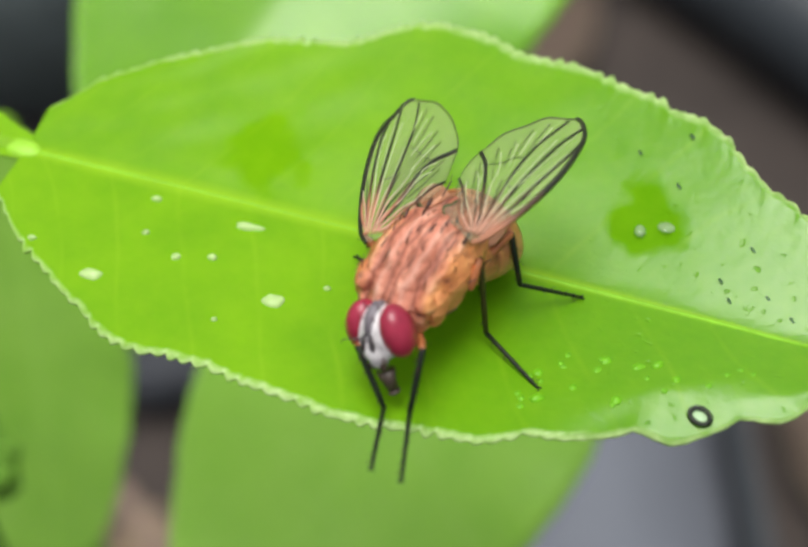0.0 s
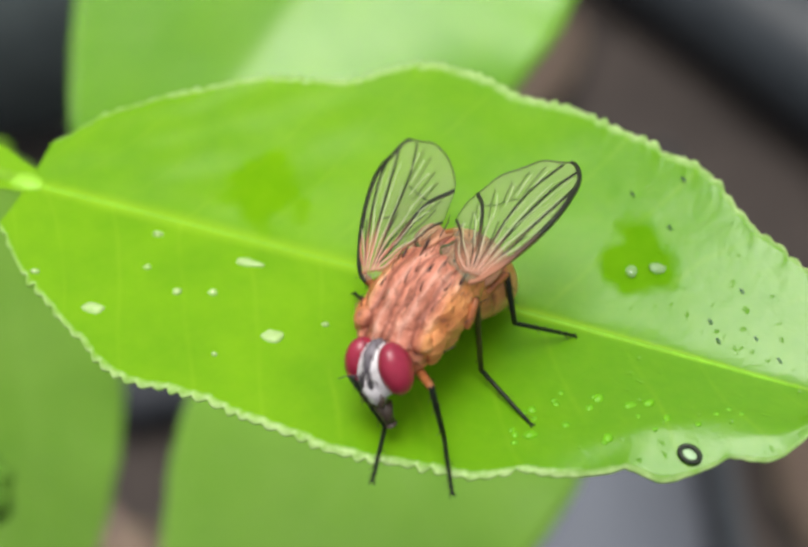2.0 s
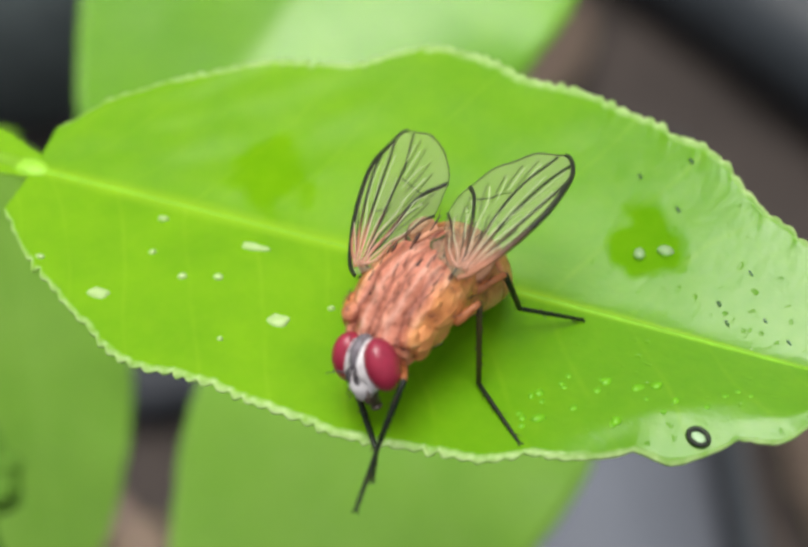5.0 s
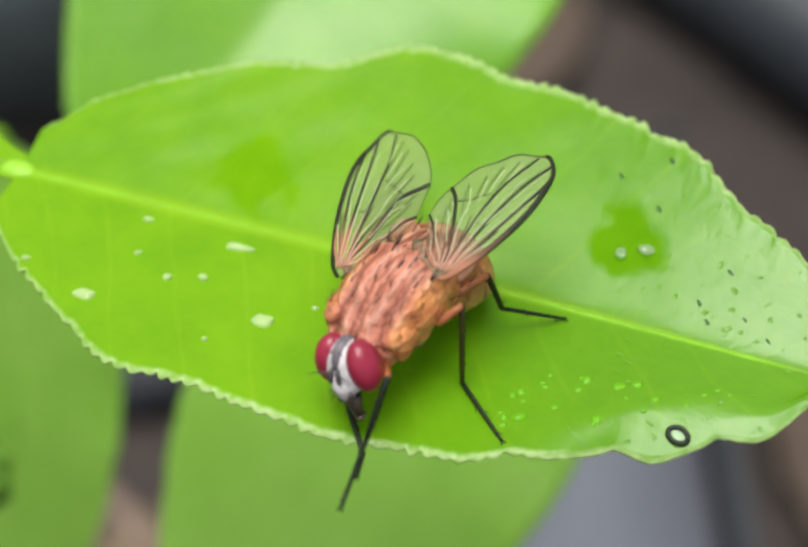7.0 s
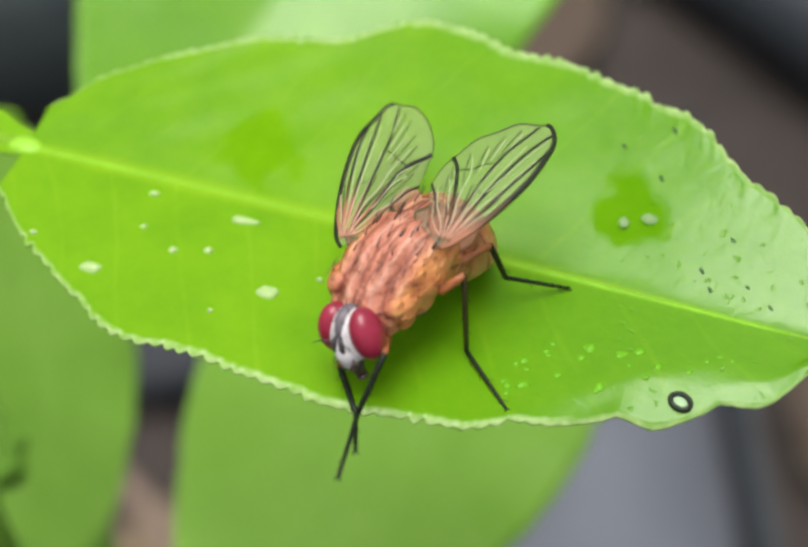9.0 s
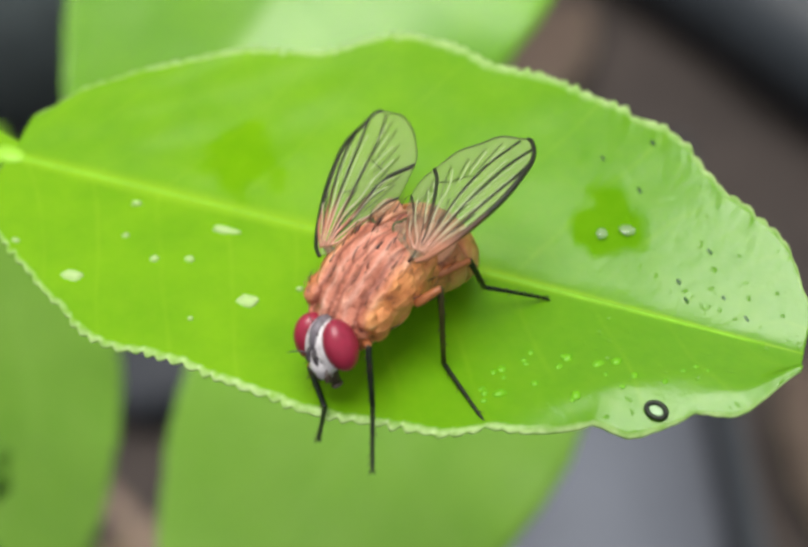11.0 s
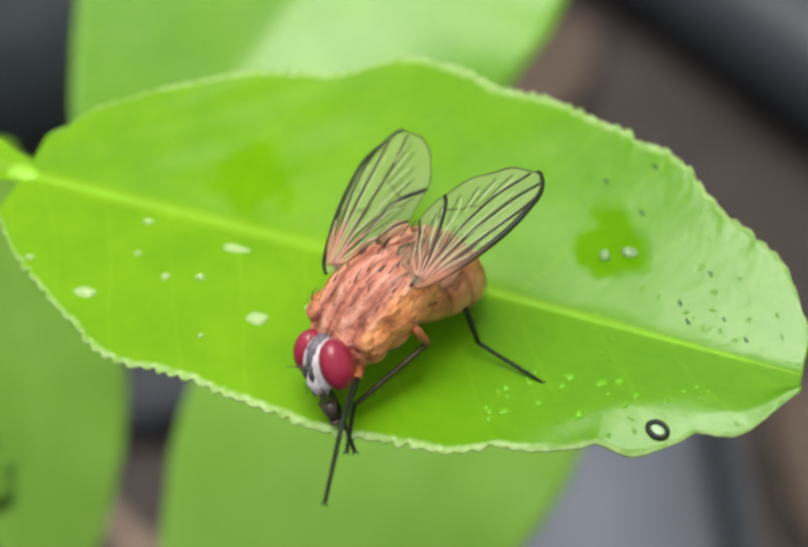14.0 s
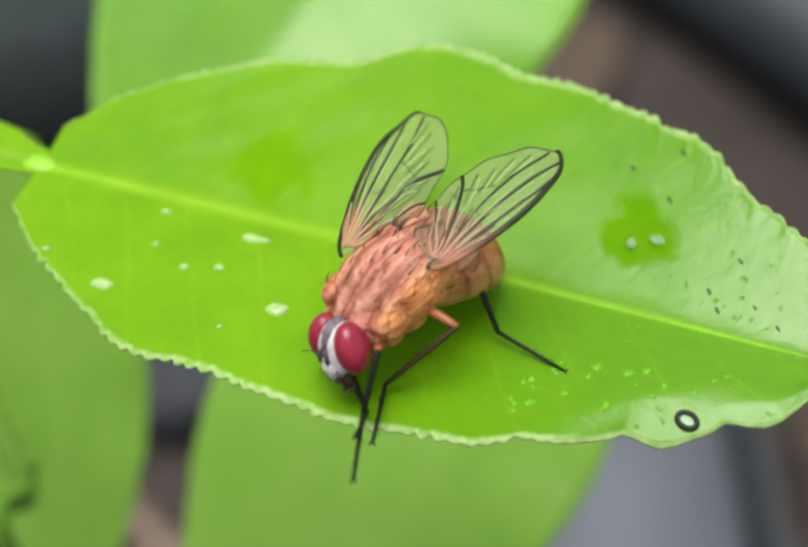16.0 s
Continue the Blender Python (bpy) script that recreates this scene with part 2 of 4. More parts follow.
def vein_material(name, root, middle, tip):
    """One colour at the wing's root, another towards its tip."""
    m = Mat(name, 0.4, spec=0.25)
    sep = m.n.new("ShaderNodeSeparateXYZ")
    m.l.new(m.coord("Object"), sep.inputs[0])
    back = m.math("MULTIPLY_ADD", m.noise(900, 2), 0.0012, sep.outputs[1])
    m.set("Base Color", m.ramp(m.math("MULTIPLY_ADD", back, -220.0, -0.1, clamp=True), [(0.10, root), (0.28, middle), (0.5, tip)]))
    return m.m


VEIN = vein_material("wing_vein", (0.44, 0.19, 0.11), (0.14, 0.07, 0.04), (0.02, 0.024, 0.012))
EDGE = plain("dark_wing_edge", (0.02, 0.024, 0.012), 0.3, 2000, 0.4, spec=0.25)
REAR_EDGE_SKIN = plain("olive_wing_rim", (0.09, 0.11, 0.04), 0.3, 2000, 0.4, spec=0.25)
LEAF_BUMP = plain("green_bump", (0.15, 0.44, 0.004), 0.15, 3000, 0.42, spec=0.3)
# the drops' sky reflection is put into a pale body colour
DEW = Mat("pale_dew", 0.06)
DEW.set("Transmission Weight", 0.38).set("Base Color", (0.66, 0.90, 0.36)).set("IOR", 1.33)
DEW = DEW.m
WATER = Mat("clear_bead_of_water", 0.08)
WATER.set("Transmission Weight", 0.75).set("Base Color", (0.80, 0.97, 0.62)).set("IOR", 1.33)
WATER = WATER.m
# pale colour for the highlights along the wing's folds
FOLD_GLINT = vein_material("pale_fold_glint", (0.72, 0.40, 0.30), (0.62, 0.55, 0.36), (0.50, 0.62, 0.30))
PALE = plain("pale_scale", (0.33, 0.52, 0.26), 0.15, 3000, 0.4)


# ---- mesh helpers ----
def part(name, bm, material, parent=None, label="", smooth=True):
    """Links a bmesh as one mesh object under a thing or a part."""
    me = bpy.data.meshes.new(name)
    bmesh.ops.recalc_face_normals(bm, faces=bm.faces)
    bm.to_mesh(me)
    bm.free()
    for p in me.polygons:
        p.use_smooth = smooth
    me.materials.append(material)
    ob = new(name, me)
    ob.parent = parent
    if label:
        ob["label"] = label
    return ob


def smooth_rows(rows, n):
    """Catmull-Rom through a few stations, n samples."""
    a = np.array(rows, float)
    k = len(a)
    out = []
    for x in np.linspace(0, k - 1, n):
        i = min(int(x), k - 2)
        f = x - i
        p0, p1, p2, p3 = a[max(i - 1, 0)], a[i], a[i + 1], a[min(i + 2, k - 1)]
        out.append(0.5 * (2 * p1 + (p2 - p0) * f + (2 * p0 - 5 * p1 + 4 * p2 - p3) * f * f + (3 * p1 - p0 - 3 * p2 + p3) * f ** 3))
    return np.array(out)


def loft(bm, stations, rings=24, n=24, ripple=None):
    """Closed body along y. Stations: y, centre z, half width, half height up, half height down (mm)."""
    rows = smooth_rows(stations, rings)
    loops = []
    for i, (y, zc, rx, ru, rd) in enumerate(rows):
        k = 1.0 if ripple is None else ripple(y)
        loop = []
        for j in range(n):
            a = 2 * math.pi * j / n
            s, c = math.sin(a), math.cos(a)
            loop.append(bm.verts.new((c * max(rx, 0.02) * k * MM, y * MM, (zc + s * max(ru if s > 0 else rd, 0.02) * k) * MM)))
        loops.append(loop)
    for a, b in zip(loops, loops[1:]):
        for j in range(n):
            bm.faces.new((a[j], a[(j + 1) % n], b[(j + 1) % n], b[j]))
    bm.faces.new(loops[0])
    bm.faces.new(loops[-1])
    return bm


def tube(bm, points, radii, n=8):
    """A tapered tube through points (mm)."""
    pts = [Vector(p) for p in points]
    up = Vector((0.31, 0.23, 0.92))
    loops = []
    for i, p in enumerate(pts):
        d = (pts[min(i + 1, len(pts) - 1)] - pts[max(i - 1, 0)]).normalized()
        s = d.cross(up)
        s = s.normalized() if s.length > 1e-4 else d.orthogonal().normalized()
        t = d.cross(s)
        r = radii[i] if isinstance(radii, (list, tuple)) else radii
        loops.append([bm.verts.new((p + (s * math.cos(2 * math.pi * j / n) + t * math.sin(2 * math.pi * j / n)) * r) * MM) for j in range(n)])
    for a, b in zip(loops, loops[1:]):
        for j in range(n):
            bm.faces.new((a[j], a[(j + 1) % n], b[(j + 1) % n], b[j]))
    bm.faces.new(loops[0])
    bm.faces.new(loops[-1])
    return bm


def ball(bm, centre, half, turn=(0, 0, 0), u=24, v=16):
    m = Matrix.LocRotScale(Vector(centre) * MM, Euler([radians(a) for a in turn]), Vector(half) * MM)
    bmesh.ops.create_uvsphere(bm, u_segments=u, v_segments=v, radius=1.0, matrix=m)
    return bm


def bent(a, b, bow, n=5):
    """Points from a to b, bowed by the vector bow in the middle."""
    a, b, bow = Vector(a), Vector(b), Vector(bow)
    return [a.lerp(b, i / n) + bow * (4 * (i / n) * (1 - i / n)) for i in range(n + 1)]


# ---- leaves ----
def step(a, b, x):
    f = max(0.0, min(1.0, (x - a) / (b - a)))
    return f * f * (3 - 2 * f)


def blade(name, length, upper, lower, fold, material, parent=None, tooth=0.1, teeth=58, sag=0.0, wave=0.0,
          curl=0.0, cols=360, rows=22, thick=0.22, seed=0.0, label="", keep=None, lobes=0, dip=0.0, lift=0.0):
    """A citrus leaf blade along +x in the xy plane (mm). upper, lower: half widths at even steps of the length; fold: degrees
    by which each half rises, at the stalk and at the tip; sag: drop of the tip; wave: the rim's undulation; curl: rise of the lower rim near the tip; lift: rise of the tip."""
    up, lo = smooth_rows([[w] for w in upper], cols + 1)[:, 0], smooth_rows([[w] for w in lower], cols + 1)[:, 0]
    bm = bmesh.new()
    uv = bm.loops.layers.uv.new("UVMap")
    grid, where = [], {}
    for i in range(cols + 1):
        s = i / cols
        line = []
        for j in range(-rows, rows + 1):
            v = j / rows
            side = 0 if j >= 0 else 1
            w = max(up[i] if j >= 0 else lo[i], 0.02)
            w += 0.16 * noise.noise((s * 26, side * 9 + 2.5, seed)) * min(1, w / 3)
            cog = abs(math.sin(math.pi * (s * teeth + 0.3 * noise.noise((s * 23, 3 * side, seed)))))
            d = abs(v) * w
            cog = tooth * (cog - 0.5) * (0.75 + 1.5 * noise.noise((s * 31, side + 5, seed))) * min(1, w) * abs(v) ** 34
            cog *= 1 - 0.85 * side * step(0.66, 0.76, s) * (1 if lobes else 0)
            beat = s * lobes + 0.5 * noise.noise((s * 9, 0, seed)) if j >= 0 else s * lobes * 0.647 + 0.25
            lobe = abs(math.sin(math.pi * beat)) ** 0.6 - 0.6
            cog += (0.28 * step(0.62, 0.76, s) if j >= 0 else 0.42 * step(0.58, 0.66, s)) * lobe * min(1, w) * abs(v) ** 12 if lobes else 0.0
            y = v * w + (cog if j >= 0 else -cog)
            x = s * length
            f0, f1 = fold[side]
            z = math.tan(radians(f0 + (f1 - f0) * (step(0.4, 1.0, s) if j >= 0 else step(0.48, 0.97, s)))) * (math.sqrt(d * d + 0.3) - 0.55)
            z += wave * min(1.0, w / 6) * abs(v) ** 2 * noise.noise((s * 5.5, side * 4.0 + v * 0.4, seed))
            z += 0.05 * noise.noise((s * 14, v * 5, seed + 7)) * min(1.0, d) * min(1.0, w / 7) ** 2
            z -= sag * s * s
            z += curl * side * step(0.68, 0.80, s) * w * (math.sqrt(max(0.0, abs(v) - 0.88 + 0.40 * step(0.68, 0.92, s) + 0.12 * step(0.90, 1.0, s)) ** 2 + 0.009) - 0.0949)
            z -= 0.26 * curl * side * length * max(0.0, s - 0.84) * step(0.40, 0.80, abs(v))
            z += lift * step(0.62, 1.1, s) / 0.87
            y -= 0.72 * lift * step(0.62, 1.1, s) / 0.87
            y += dip * (1 - s) ** 2
            if keep is not None:
                keep.append((x, y, z))
            vert = bm.verts.new((x * MM, y * MM, z * MM))
            where[vert] = (s, 0.5 + 0.5 * v)
            line.append(vert)
        grid.append(line)
    n = 2 * rows + 1
    under = []
    for i in range(cols + 1):
        line = []
        for j in range(n):
            c = grid[i][j].co
            vert = bm.verts.new((c.x, c.y, c.z - thick * MM * (0.5 if j in (0, n - 1) else 1.0)))
            where[vert] = where[grid[i][j]]
            line.append(vert)
        under.append(line)
    for i in range(cols):
        for j in range(n - 1):
            bm.faces.new((grid[i][j], grid[i + 1][j], grid[i + 1][j + 1], grid[i][j + 1]))
            bm.faces.new((under[i][j + 1], under[i + 1][j + 1], under[i + 1][j], under[i][j]))
    for i in range(cols):
        bm.faces.new((grid[i + 1][0], grid[i][0], under[i][0], under[i + 1][0]))
        bm.faces.new((grid[i][-1], grid[i + 1][-1], under[i + 1][-1], under[i][-1]))
    for j in range(n - 1):
        bm.faces.new((grid[0][j], grid[0][j + 1], under[0][j + 1], under[0][j]))
        bm.faces.new((grid[-1][j + 1], grid[-1][j], under[-1][j], under[-1][j + 1]))
    for f in bm.faces:
        for l in f.loops:
            l[uv].uv = where[l.vert]
    return part(name, bm, material, parent, label)


def midrib(parent, length, r0, r1, material, sag=0.0, dip=0.0, lift=0.0):
    pts = [(length * s, dip * (1 - s) ** 2 - 0.83 * lift * step(0.62, 1.1, s), 1.15 * lift * step(0.62, 1.1, s) - sag * s * s - 0.93 * (r0 + (r1 - r0) * s)) for s in np.linspace(0, 0.97, 24)]
    return part("midrib", tube(bmesh.new(), pts, list(np.linspace(r0, r1, 24)), 10), material, parent, "pale raised midrib")


surface = []
leaf = tagged(new("citrus_leaf"), "bright green glossy citrus leaf with toothed rim and dew", "leaf")
leaf.matrix_world = pose(-0.01555, 0.00686, LEAF_Z, 0, 0, -18.41)
DIP, LIFT = -0.5, 1.35
UPPER = (2.3, 4.35, 5.6, 6.5, 7.55, 8.2, 8.48, 9.19, 10.38, 10.73, 10.38, 9.82, 9.73, 9.32, 8.76, 8.15, 7.58, 6.12, 5.12, 4.05, 1.85)
LOWER = (2.5, 4.3, 5.35, 6.54, 7.66, 8.32, 8.18, 8.21, 8.54, 8.75, 8.88, 8.75, 8.42, 8.05, 7.5, 6.57, 5.8, 5.28, 4.12, 3.25, 1.2)
blade("blade", 33.75, UPPER, LOWER, ((8, 20), (6, 10)), LEAF, leaf, wave=0.22, seed=2.0, curl=-0.47, tooth=0.25, lobes=15, dip=DIP, lift=LIFT, keep=surface)
surface = np.array(surface)
midrib(leaf, 33.3, 0.30, 0.07, RIB, dip=DIP, lift=LIFT)
part("joint", ball(bmesh.new(), (-0.1, -0.45, -0.14), (0.85, 0.52, 0.3)), JOINT, leaf, "pale swollen joint")
# winged leaf stalk behind the joint
blade("stalk_wing", 14.0, (0.5, 1.3, 1.8, 1.9, 1.9, 1.8, 1.5, 0.85), (0.4, 0.8, 1.0, 1.1, 1.1, 1.0, 0.8, 0.5), ((5, 5), (5, 5)), LEAF_STALK, leaf, tooth=0.05, teeth=20, cols=60, rows=8).location = (-13.95 * MM, -0.5 * MM, -0.04 * MM)
part("stalk", tube(bmesh.new(), [(-40, 2, -14), (-26, 1.5, -4), (-14, -0.1, -0.7), (-5, -0.3, -0.42), (0.3, -0.4, -0.32)], [0.8, 0.7, 0.6, 0.5, 0.42], 10), STEM, leaf)


def back_leaf(m, length, width, fold, sag, seed, label, point=0.7, wave=1.0, skin=LEAF_BACK):
    ob = tagged(new("citrus_leaf"), label, "leaf", "leaves behind")
    ob.matrix_world = m
    shape = [width * math.sin(math.pi * min(1, max(0, s)) ** 0.85) ** point + 0.3 for s in np.linspace(0, 1, 11)]
    blade("blade", length, shape, shape, ((fold, fold), (fold, fold)), skin, ob, wave=wave, seed=seed, sag=sag, cols=160, rows=14, teeth=60)
    midrib(ob, length, 0.32, 0.15, STEM_BACK, sag=sag)
    return ob


# ---- ground ----
def ground():
    bm = bmesh.new()
    n, near = 60, 0.6
    xs = [near * math.sinh(4.6 * (i / n * 2 - 1)) / math.sinh(1.0) for i in range(n + 1)]
    vs = [[bm.verts.new((x, y, 0.012 * noise.noise((x * 7, y * 7, 1)) * (1 if abs(x) + abs(y) < 4 else 0))) for y in xs] for x in xs]
    for i in range(n):
        for j in range(n):
            bm.faces.new((vs[i][j], vs[i + 1][j], vs[i + 1][j + 1], vs[i][j + 1]))
    return tagged(part("ground", bm, SOIL), "bare brown garden soil", "ground", kind="structure")


ground()


def slab(x, y, w, d, h, turn, label):
    bm = bmesh.new()
    bmesh.ops.create_cube(bm, size=1.0, matrix=Matrix.Diagonal((w, d, h, 1)))
    bmesh.ops.bevel(bm, geom=list(bm.edges), offset=0.006, segments=3, affect="EDGES")
    ob = tagged(part("paving_slab", bm, SLAB), label, "paving slab", "paving slabs")
    ob.matrix_world = pose(x, y, h / 2 - 0.006, 0, 0, turn)
    return ob


# ---- things on the ground, far below the leaf ----
slab(0.0635, 0.17, 0.087, 0.2, 0.03, 2, "grey concrete paving slab on bare soil")
slab(0.305, 0.545, 0.24, 0.2, 0.03, -47, "grey concrete paving slab on bare soil")


# a made-up dark strip that stands in for the shade along the slab
def edging():
    ob = tagged(new("garden_edging"), "black plastic garden edging beside the slab", "edging")
    ob.matrix_world = pose(0.114, 0.17, -0.006, 0, 0, 2)
    bm = bmesh.new()
    bmesh.ops.create_cube(bm, size=1.0, matrix=Matrix.Translation((0, 0, 0.016)) @ Matrix.Diagonal((0.004, 0.34, 0.034, 1)))
    bmesh.ops.bevel(bm, geom=list(bm.edges), offset=0.001, segments=2, affect="EDGES")
    part("strip", bm, BLACK, ob)
    part("rim", tube(bmesh.new(), [(0, y, 35) for y in np.linspace(-170, 170, 9)], 4.0, 10), BLACK, ob, "rolled upper rim")


edging()


# a made-up tube that gives the dark diagonal band on the ground
def pipe():
    bm = tube(bmesh.new(), [(-400, 0, 0), (-200, 4, 0), (0, 0, 0), (200, -4, 0), (400, 0, 0)], 28, 20)
    ob = tagged(part("drain_pipe", bm, BLACK), "black plastic drain pipe lying on soil", "pipe")
    ob.matrix_world = pose(0.158, 0.42, 0.026, 0, 0, -47)


pipe()


def turned(prof, n=40):
    """A turned body from (radius, height) in metres."""
    bm = bmesh.new()
    loops = [[bm.verts.new((r * math.cos(2 * math.pi * j / n), r * math.sin(2 * math.pi * j / n), z)) for j in range(n)] for r, z in prof]
    for a, b in zip(loops, loops[1:]):
        for j in range(n):
            bm.faces.new((a[j], a[(j + 1) % n], b[(j + 1) % n], b[j]))
    return bm


def pot(x, y):
    ob = tagged(new("plant_pot"), "dark grey plastic plant pot on the soil", "pot")
    ob.matrix_world = pose(x, y, -0.008)
    part("wall", turned([(0.0, 0.0), (0.07, 0.0), (0.10, 0.14), (0.097, 0.14), (0.066, 0.004), (0.0, 0.004)]), POT, ob)
    part("rim", turned([(0.1005, 0.138), (0.108, 0.138), (0.109, 0.16), (0.098, 0.16), (0.0975, 0.139), (0.1005, 0.138)]), POT, ob)
    part("soil", turned([(0.0, 0.122), (0.05, 0.126), (0.093, 0.12), (0.09, 0.1), (0.0, 0.1)]), SOIL, ob, "dark damp soil")


pot(-0.17, 0.44)


# a made-up lump that gives the gap between the leaves its dark tone
def stone(x, y, r):
    bm = bmesh.new()
    bmesh.ops.create_icosphere(bm, subdivisions=4, radius=1.0)
    for v in bm.verts:
        v.co *= 1 + 0.25 * noise.noise(v.co * 1.3 + Vector((x * 90, y * 90, 0)))
        v.co = Vector((v.co.x * r, v.co.y * r * 0.8, v.co.z * r * 0.55))
    ob = tagged(part("stone", bm, ROCK), "dark grey stone lying on bare soil", "stone")
    ob.matrix_world = pose(x, y, r * 0.4, 0, 0, 30)


stone(-0.085, 0.25, 0.03)

# ---- neighbouring leaves, below and behind, placed to fit the camera's view ----
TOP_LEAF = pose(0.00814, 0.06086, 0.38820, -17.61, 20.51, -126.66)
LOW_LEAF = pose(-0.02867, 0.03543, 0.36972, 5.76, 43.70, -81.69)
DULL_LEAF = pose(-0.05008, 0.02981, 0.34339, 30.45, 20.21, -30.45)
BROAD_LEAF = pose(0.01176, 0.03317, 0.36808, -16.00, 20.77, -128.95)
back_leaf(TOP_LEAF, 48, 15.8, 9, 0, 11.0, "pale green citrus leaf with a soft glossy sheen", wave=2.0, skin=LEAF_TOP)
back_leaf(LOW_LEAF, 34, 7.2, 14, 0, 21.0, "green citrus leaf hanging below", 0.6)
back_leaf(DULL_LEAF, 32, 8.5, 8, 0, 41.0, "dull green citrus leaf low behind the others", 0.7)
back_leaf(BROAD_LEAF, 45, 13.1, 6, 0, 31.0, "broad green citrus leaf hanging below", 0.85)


def ground_stick():
    """A dry stick on the soil, its bark pale and split."""
    ob = tagged(new("dry_stick"), "pale brown dry stick lying on bare soil", "stick")
    ob.matrix_world = pose(-0.068, 0.128, 0.012, 0, 0, 80)
    part("stem", tube(bmesh.new(), smooth_rows([(-110, 0, 0), (-50, 7, 3), (0, 0, 0), (60, -8, 2), (120, 4, 0)], 30).tolist(), [11 - 0.1 * i + 1.2 * math.sin(i * 1.7) for i in range(30)], 12), BARK, ob)
    part("side_shoot", tube(bmesh.new(), [(10, 0, 2), (38, 22, 12), (58, 46, 14)], [6, 4.5, 3], 10), BARK, ob)


ground_stick()


def fallen_leaf(x, y, turn, length, width, skin, seed, label):
    """A dry leaf on the soil, its halves folded up."""
    ob = tagged(new("dry_leaf"), label, "dry leaf", "dry leaves")
    ob.matrix_world = pose(x, y, 0.016, 0, 0, turn) @ pose(-length / 2 * MM, 0, 0)
    shape = [width * math.sin(math.pi * s ** 0.8) ** 0.7 + 0.5 for s in np.linspace(0, 1, 11)]
    blade("blade", length, shape, shape, ((16, 22), (10, 24)), skin, ob, wave=6.0, seed=seed, sag=4, cols=80, rows=10, thick=0.5, teeth=40)
    midrib(ob, length, 0.9, 0.3, BARK, sag=4)


fallen_leaf(-0.090, 0.150, 75, 70, 17, DRY, 3.0, "pale tan dry leaf lying on bare soil")
fallen_leaf(0.150, 0.205, 100, 90, 17, RUSSET, 5.0, "russet dry leaf lying on bare soil")
fallen_leaf(0.062, 0.405, 60, 80, 19, RUSSET, 7.0, "russet dry leaf lying on bare soil")


def low_stem():
    """A made-up dark green stem that stands in for a streak of shade between two leaves."""
    a, b, c = Vector((-30.45, 17.37, 368.97)), Vector((-24.83, 9.64, 365.82)), Vector((-24.01, 3.16, 356.17))
    foot = Vector((c.x + 12, c.y - 6, -4))
    pts = smooth_rows([tuple(a), tuple(b), tuple(c), tuple(c.lerp(foot, 0.4) + Vector((6, 0, 0))), tuple(foot)], 40).tolist()
    ob = tagged(new("citrus_shoot"), "dark green young citrus shoot rising from soil", "shoot")
    part("stem", tube(bmesh.new(), pts, 0.85, 10), STEM_DARK, ob)
    for k in (4, 9, 14):
        part("bud", ball(bmesh.new(), Vector(pts[k]) + Vector((0.55, 0.3, 0.3)), (0.75, 0.65, 1.1), (20, 30, 0), 14, 10), STEM_DARK, ob, "small swollen green bud")


low_stem()


def twig():
    """The shoot that carries the leaves, from the soil up, and a stalk to each leaf."""
    ob = tagged(new("citrus_twig"), "green citrus twig rising from the soil", "twig")
    part("shoot", tube(bmesh.new(), [(-130, 90, -6), (-118, 84, 120), (-104, 70, 260), (-92, 50, 360), (-80, 30, 390), (-53, 21, 385.5)], [3.2, 2.8, 2.3, 1.8, 1.4, 0.8], 12), STEM, ob)
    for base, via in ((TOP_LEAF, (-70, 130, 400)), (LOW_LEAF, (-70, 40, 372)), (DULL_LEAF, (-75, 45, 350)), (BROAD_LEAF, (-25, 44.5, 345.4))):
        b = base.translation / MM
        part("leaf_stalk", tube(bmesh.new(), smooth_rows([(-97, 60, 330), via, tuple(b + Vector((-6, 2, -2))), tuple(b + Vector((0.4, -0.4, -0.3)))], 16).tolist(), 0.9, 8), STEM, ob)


twig()


# ---- dew, bumps, specks and an egg on the leaf ----
def on_leaf(x, y):
    """A point of the leaf's upper side over the world's x, y (mm from the leaf's middle)."""
    p = leaf.matrix_world.inverted() @ Vector((x * MM, y * MM, LEAF_Z))
    i = int(np.argmin((surface[:, 0] - p.x / MM) ** 2 + (surface[:, 1] - p.y / MM) ** 2))
    return leaf.matrix_world @ Vector((p.x, p.y, surface[i, 2] * MM))


def drop(x, y, w, d, h, turn, material, name, label, category, group):
    bm = ball(bmesh.new(), (0, 0, 0), (w, d, h), (0, 0, turn), 14, 10)
    for v in bm.verts:
        v.co *= 1 + 0.4 * noise.noise(v.co * 3000 + Vector((x * 3, y * 5, 1)))
    ob = tagged(part(name, bm, material), label, category, group)
    ob.location = on_leaf(x, y)
    return ob


DROPS = ((-6.17, 2.21, 0.62, 0.2), (-4.95, -1.63, 0.46, 0.32), (-12.02, -0.37, 0.46, 0.3), (-8.85, 0.56, 0.2, 0.17), (-7.46, 0.56, 0.2, 0.17), (-9.97, 3.65, 0.24, 0.15),
         (-10.19, 1.83, 0.16, 0.13), (-2.92, -0.91, 0.17, 0.15), (-7.11, -2.57, 0.13, 0.12), (-14.58, 1.44, 0.2, 0.12), (9.13, 1.36, 0.24, 0.26), (10.13, 1.35, 0.33, 0.28))
for x, y, w, d in DROPS:
    clear = x > 5
    drop(x, y, w, d, 0.14, -12, WATER if clear else DEW, "dew_drop", "small clear dew drop on the green leaf" if clear else "small pale dew drop on the green leaf", "dew drop", "dew drops")
# bumps of the leaf's own skin, added as separate green beads
rnd = random.Random(8)
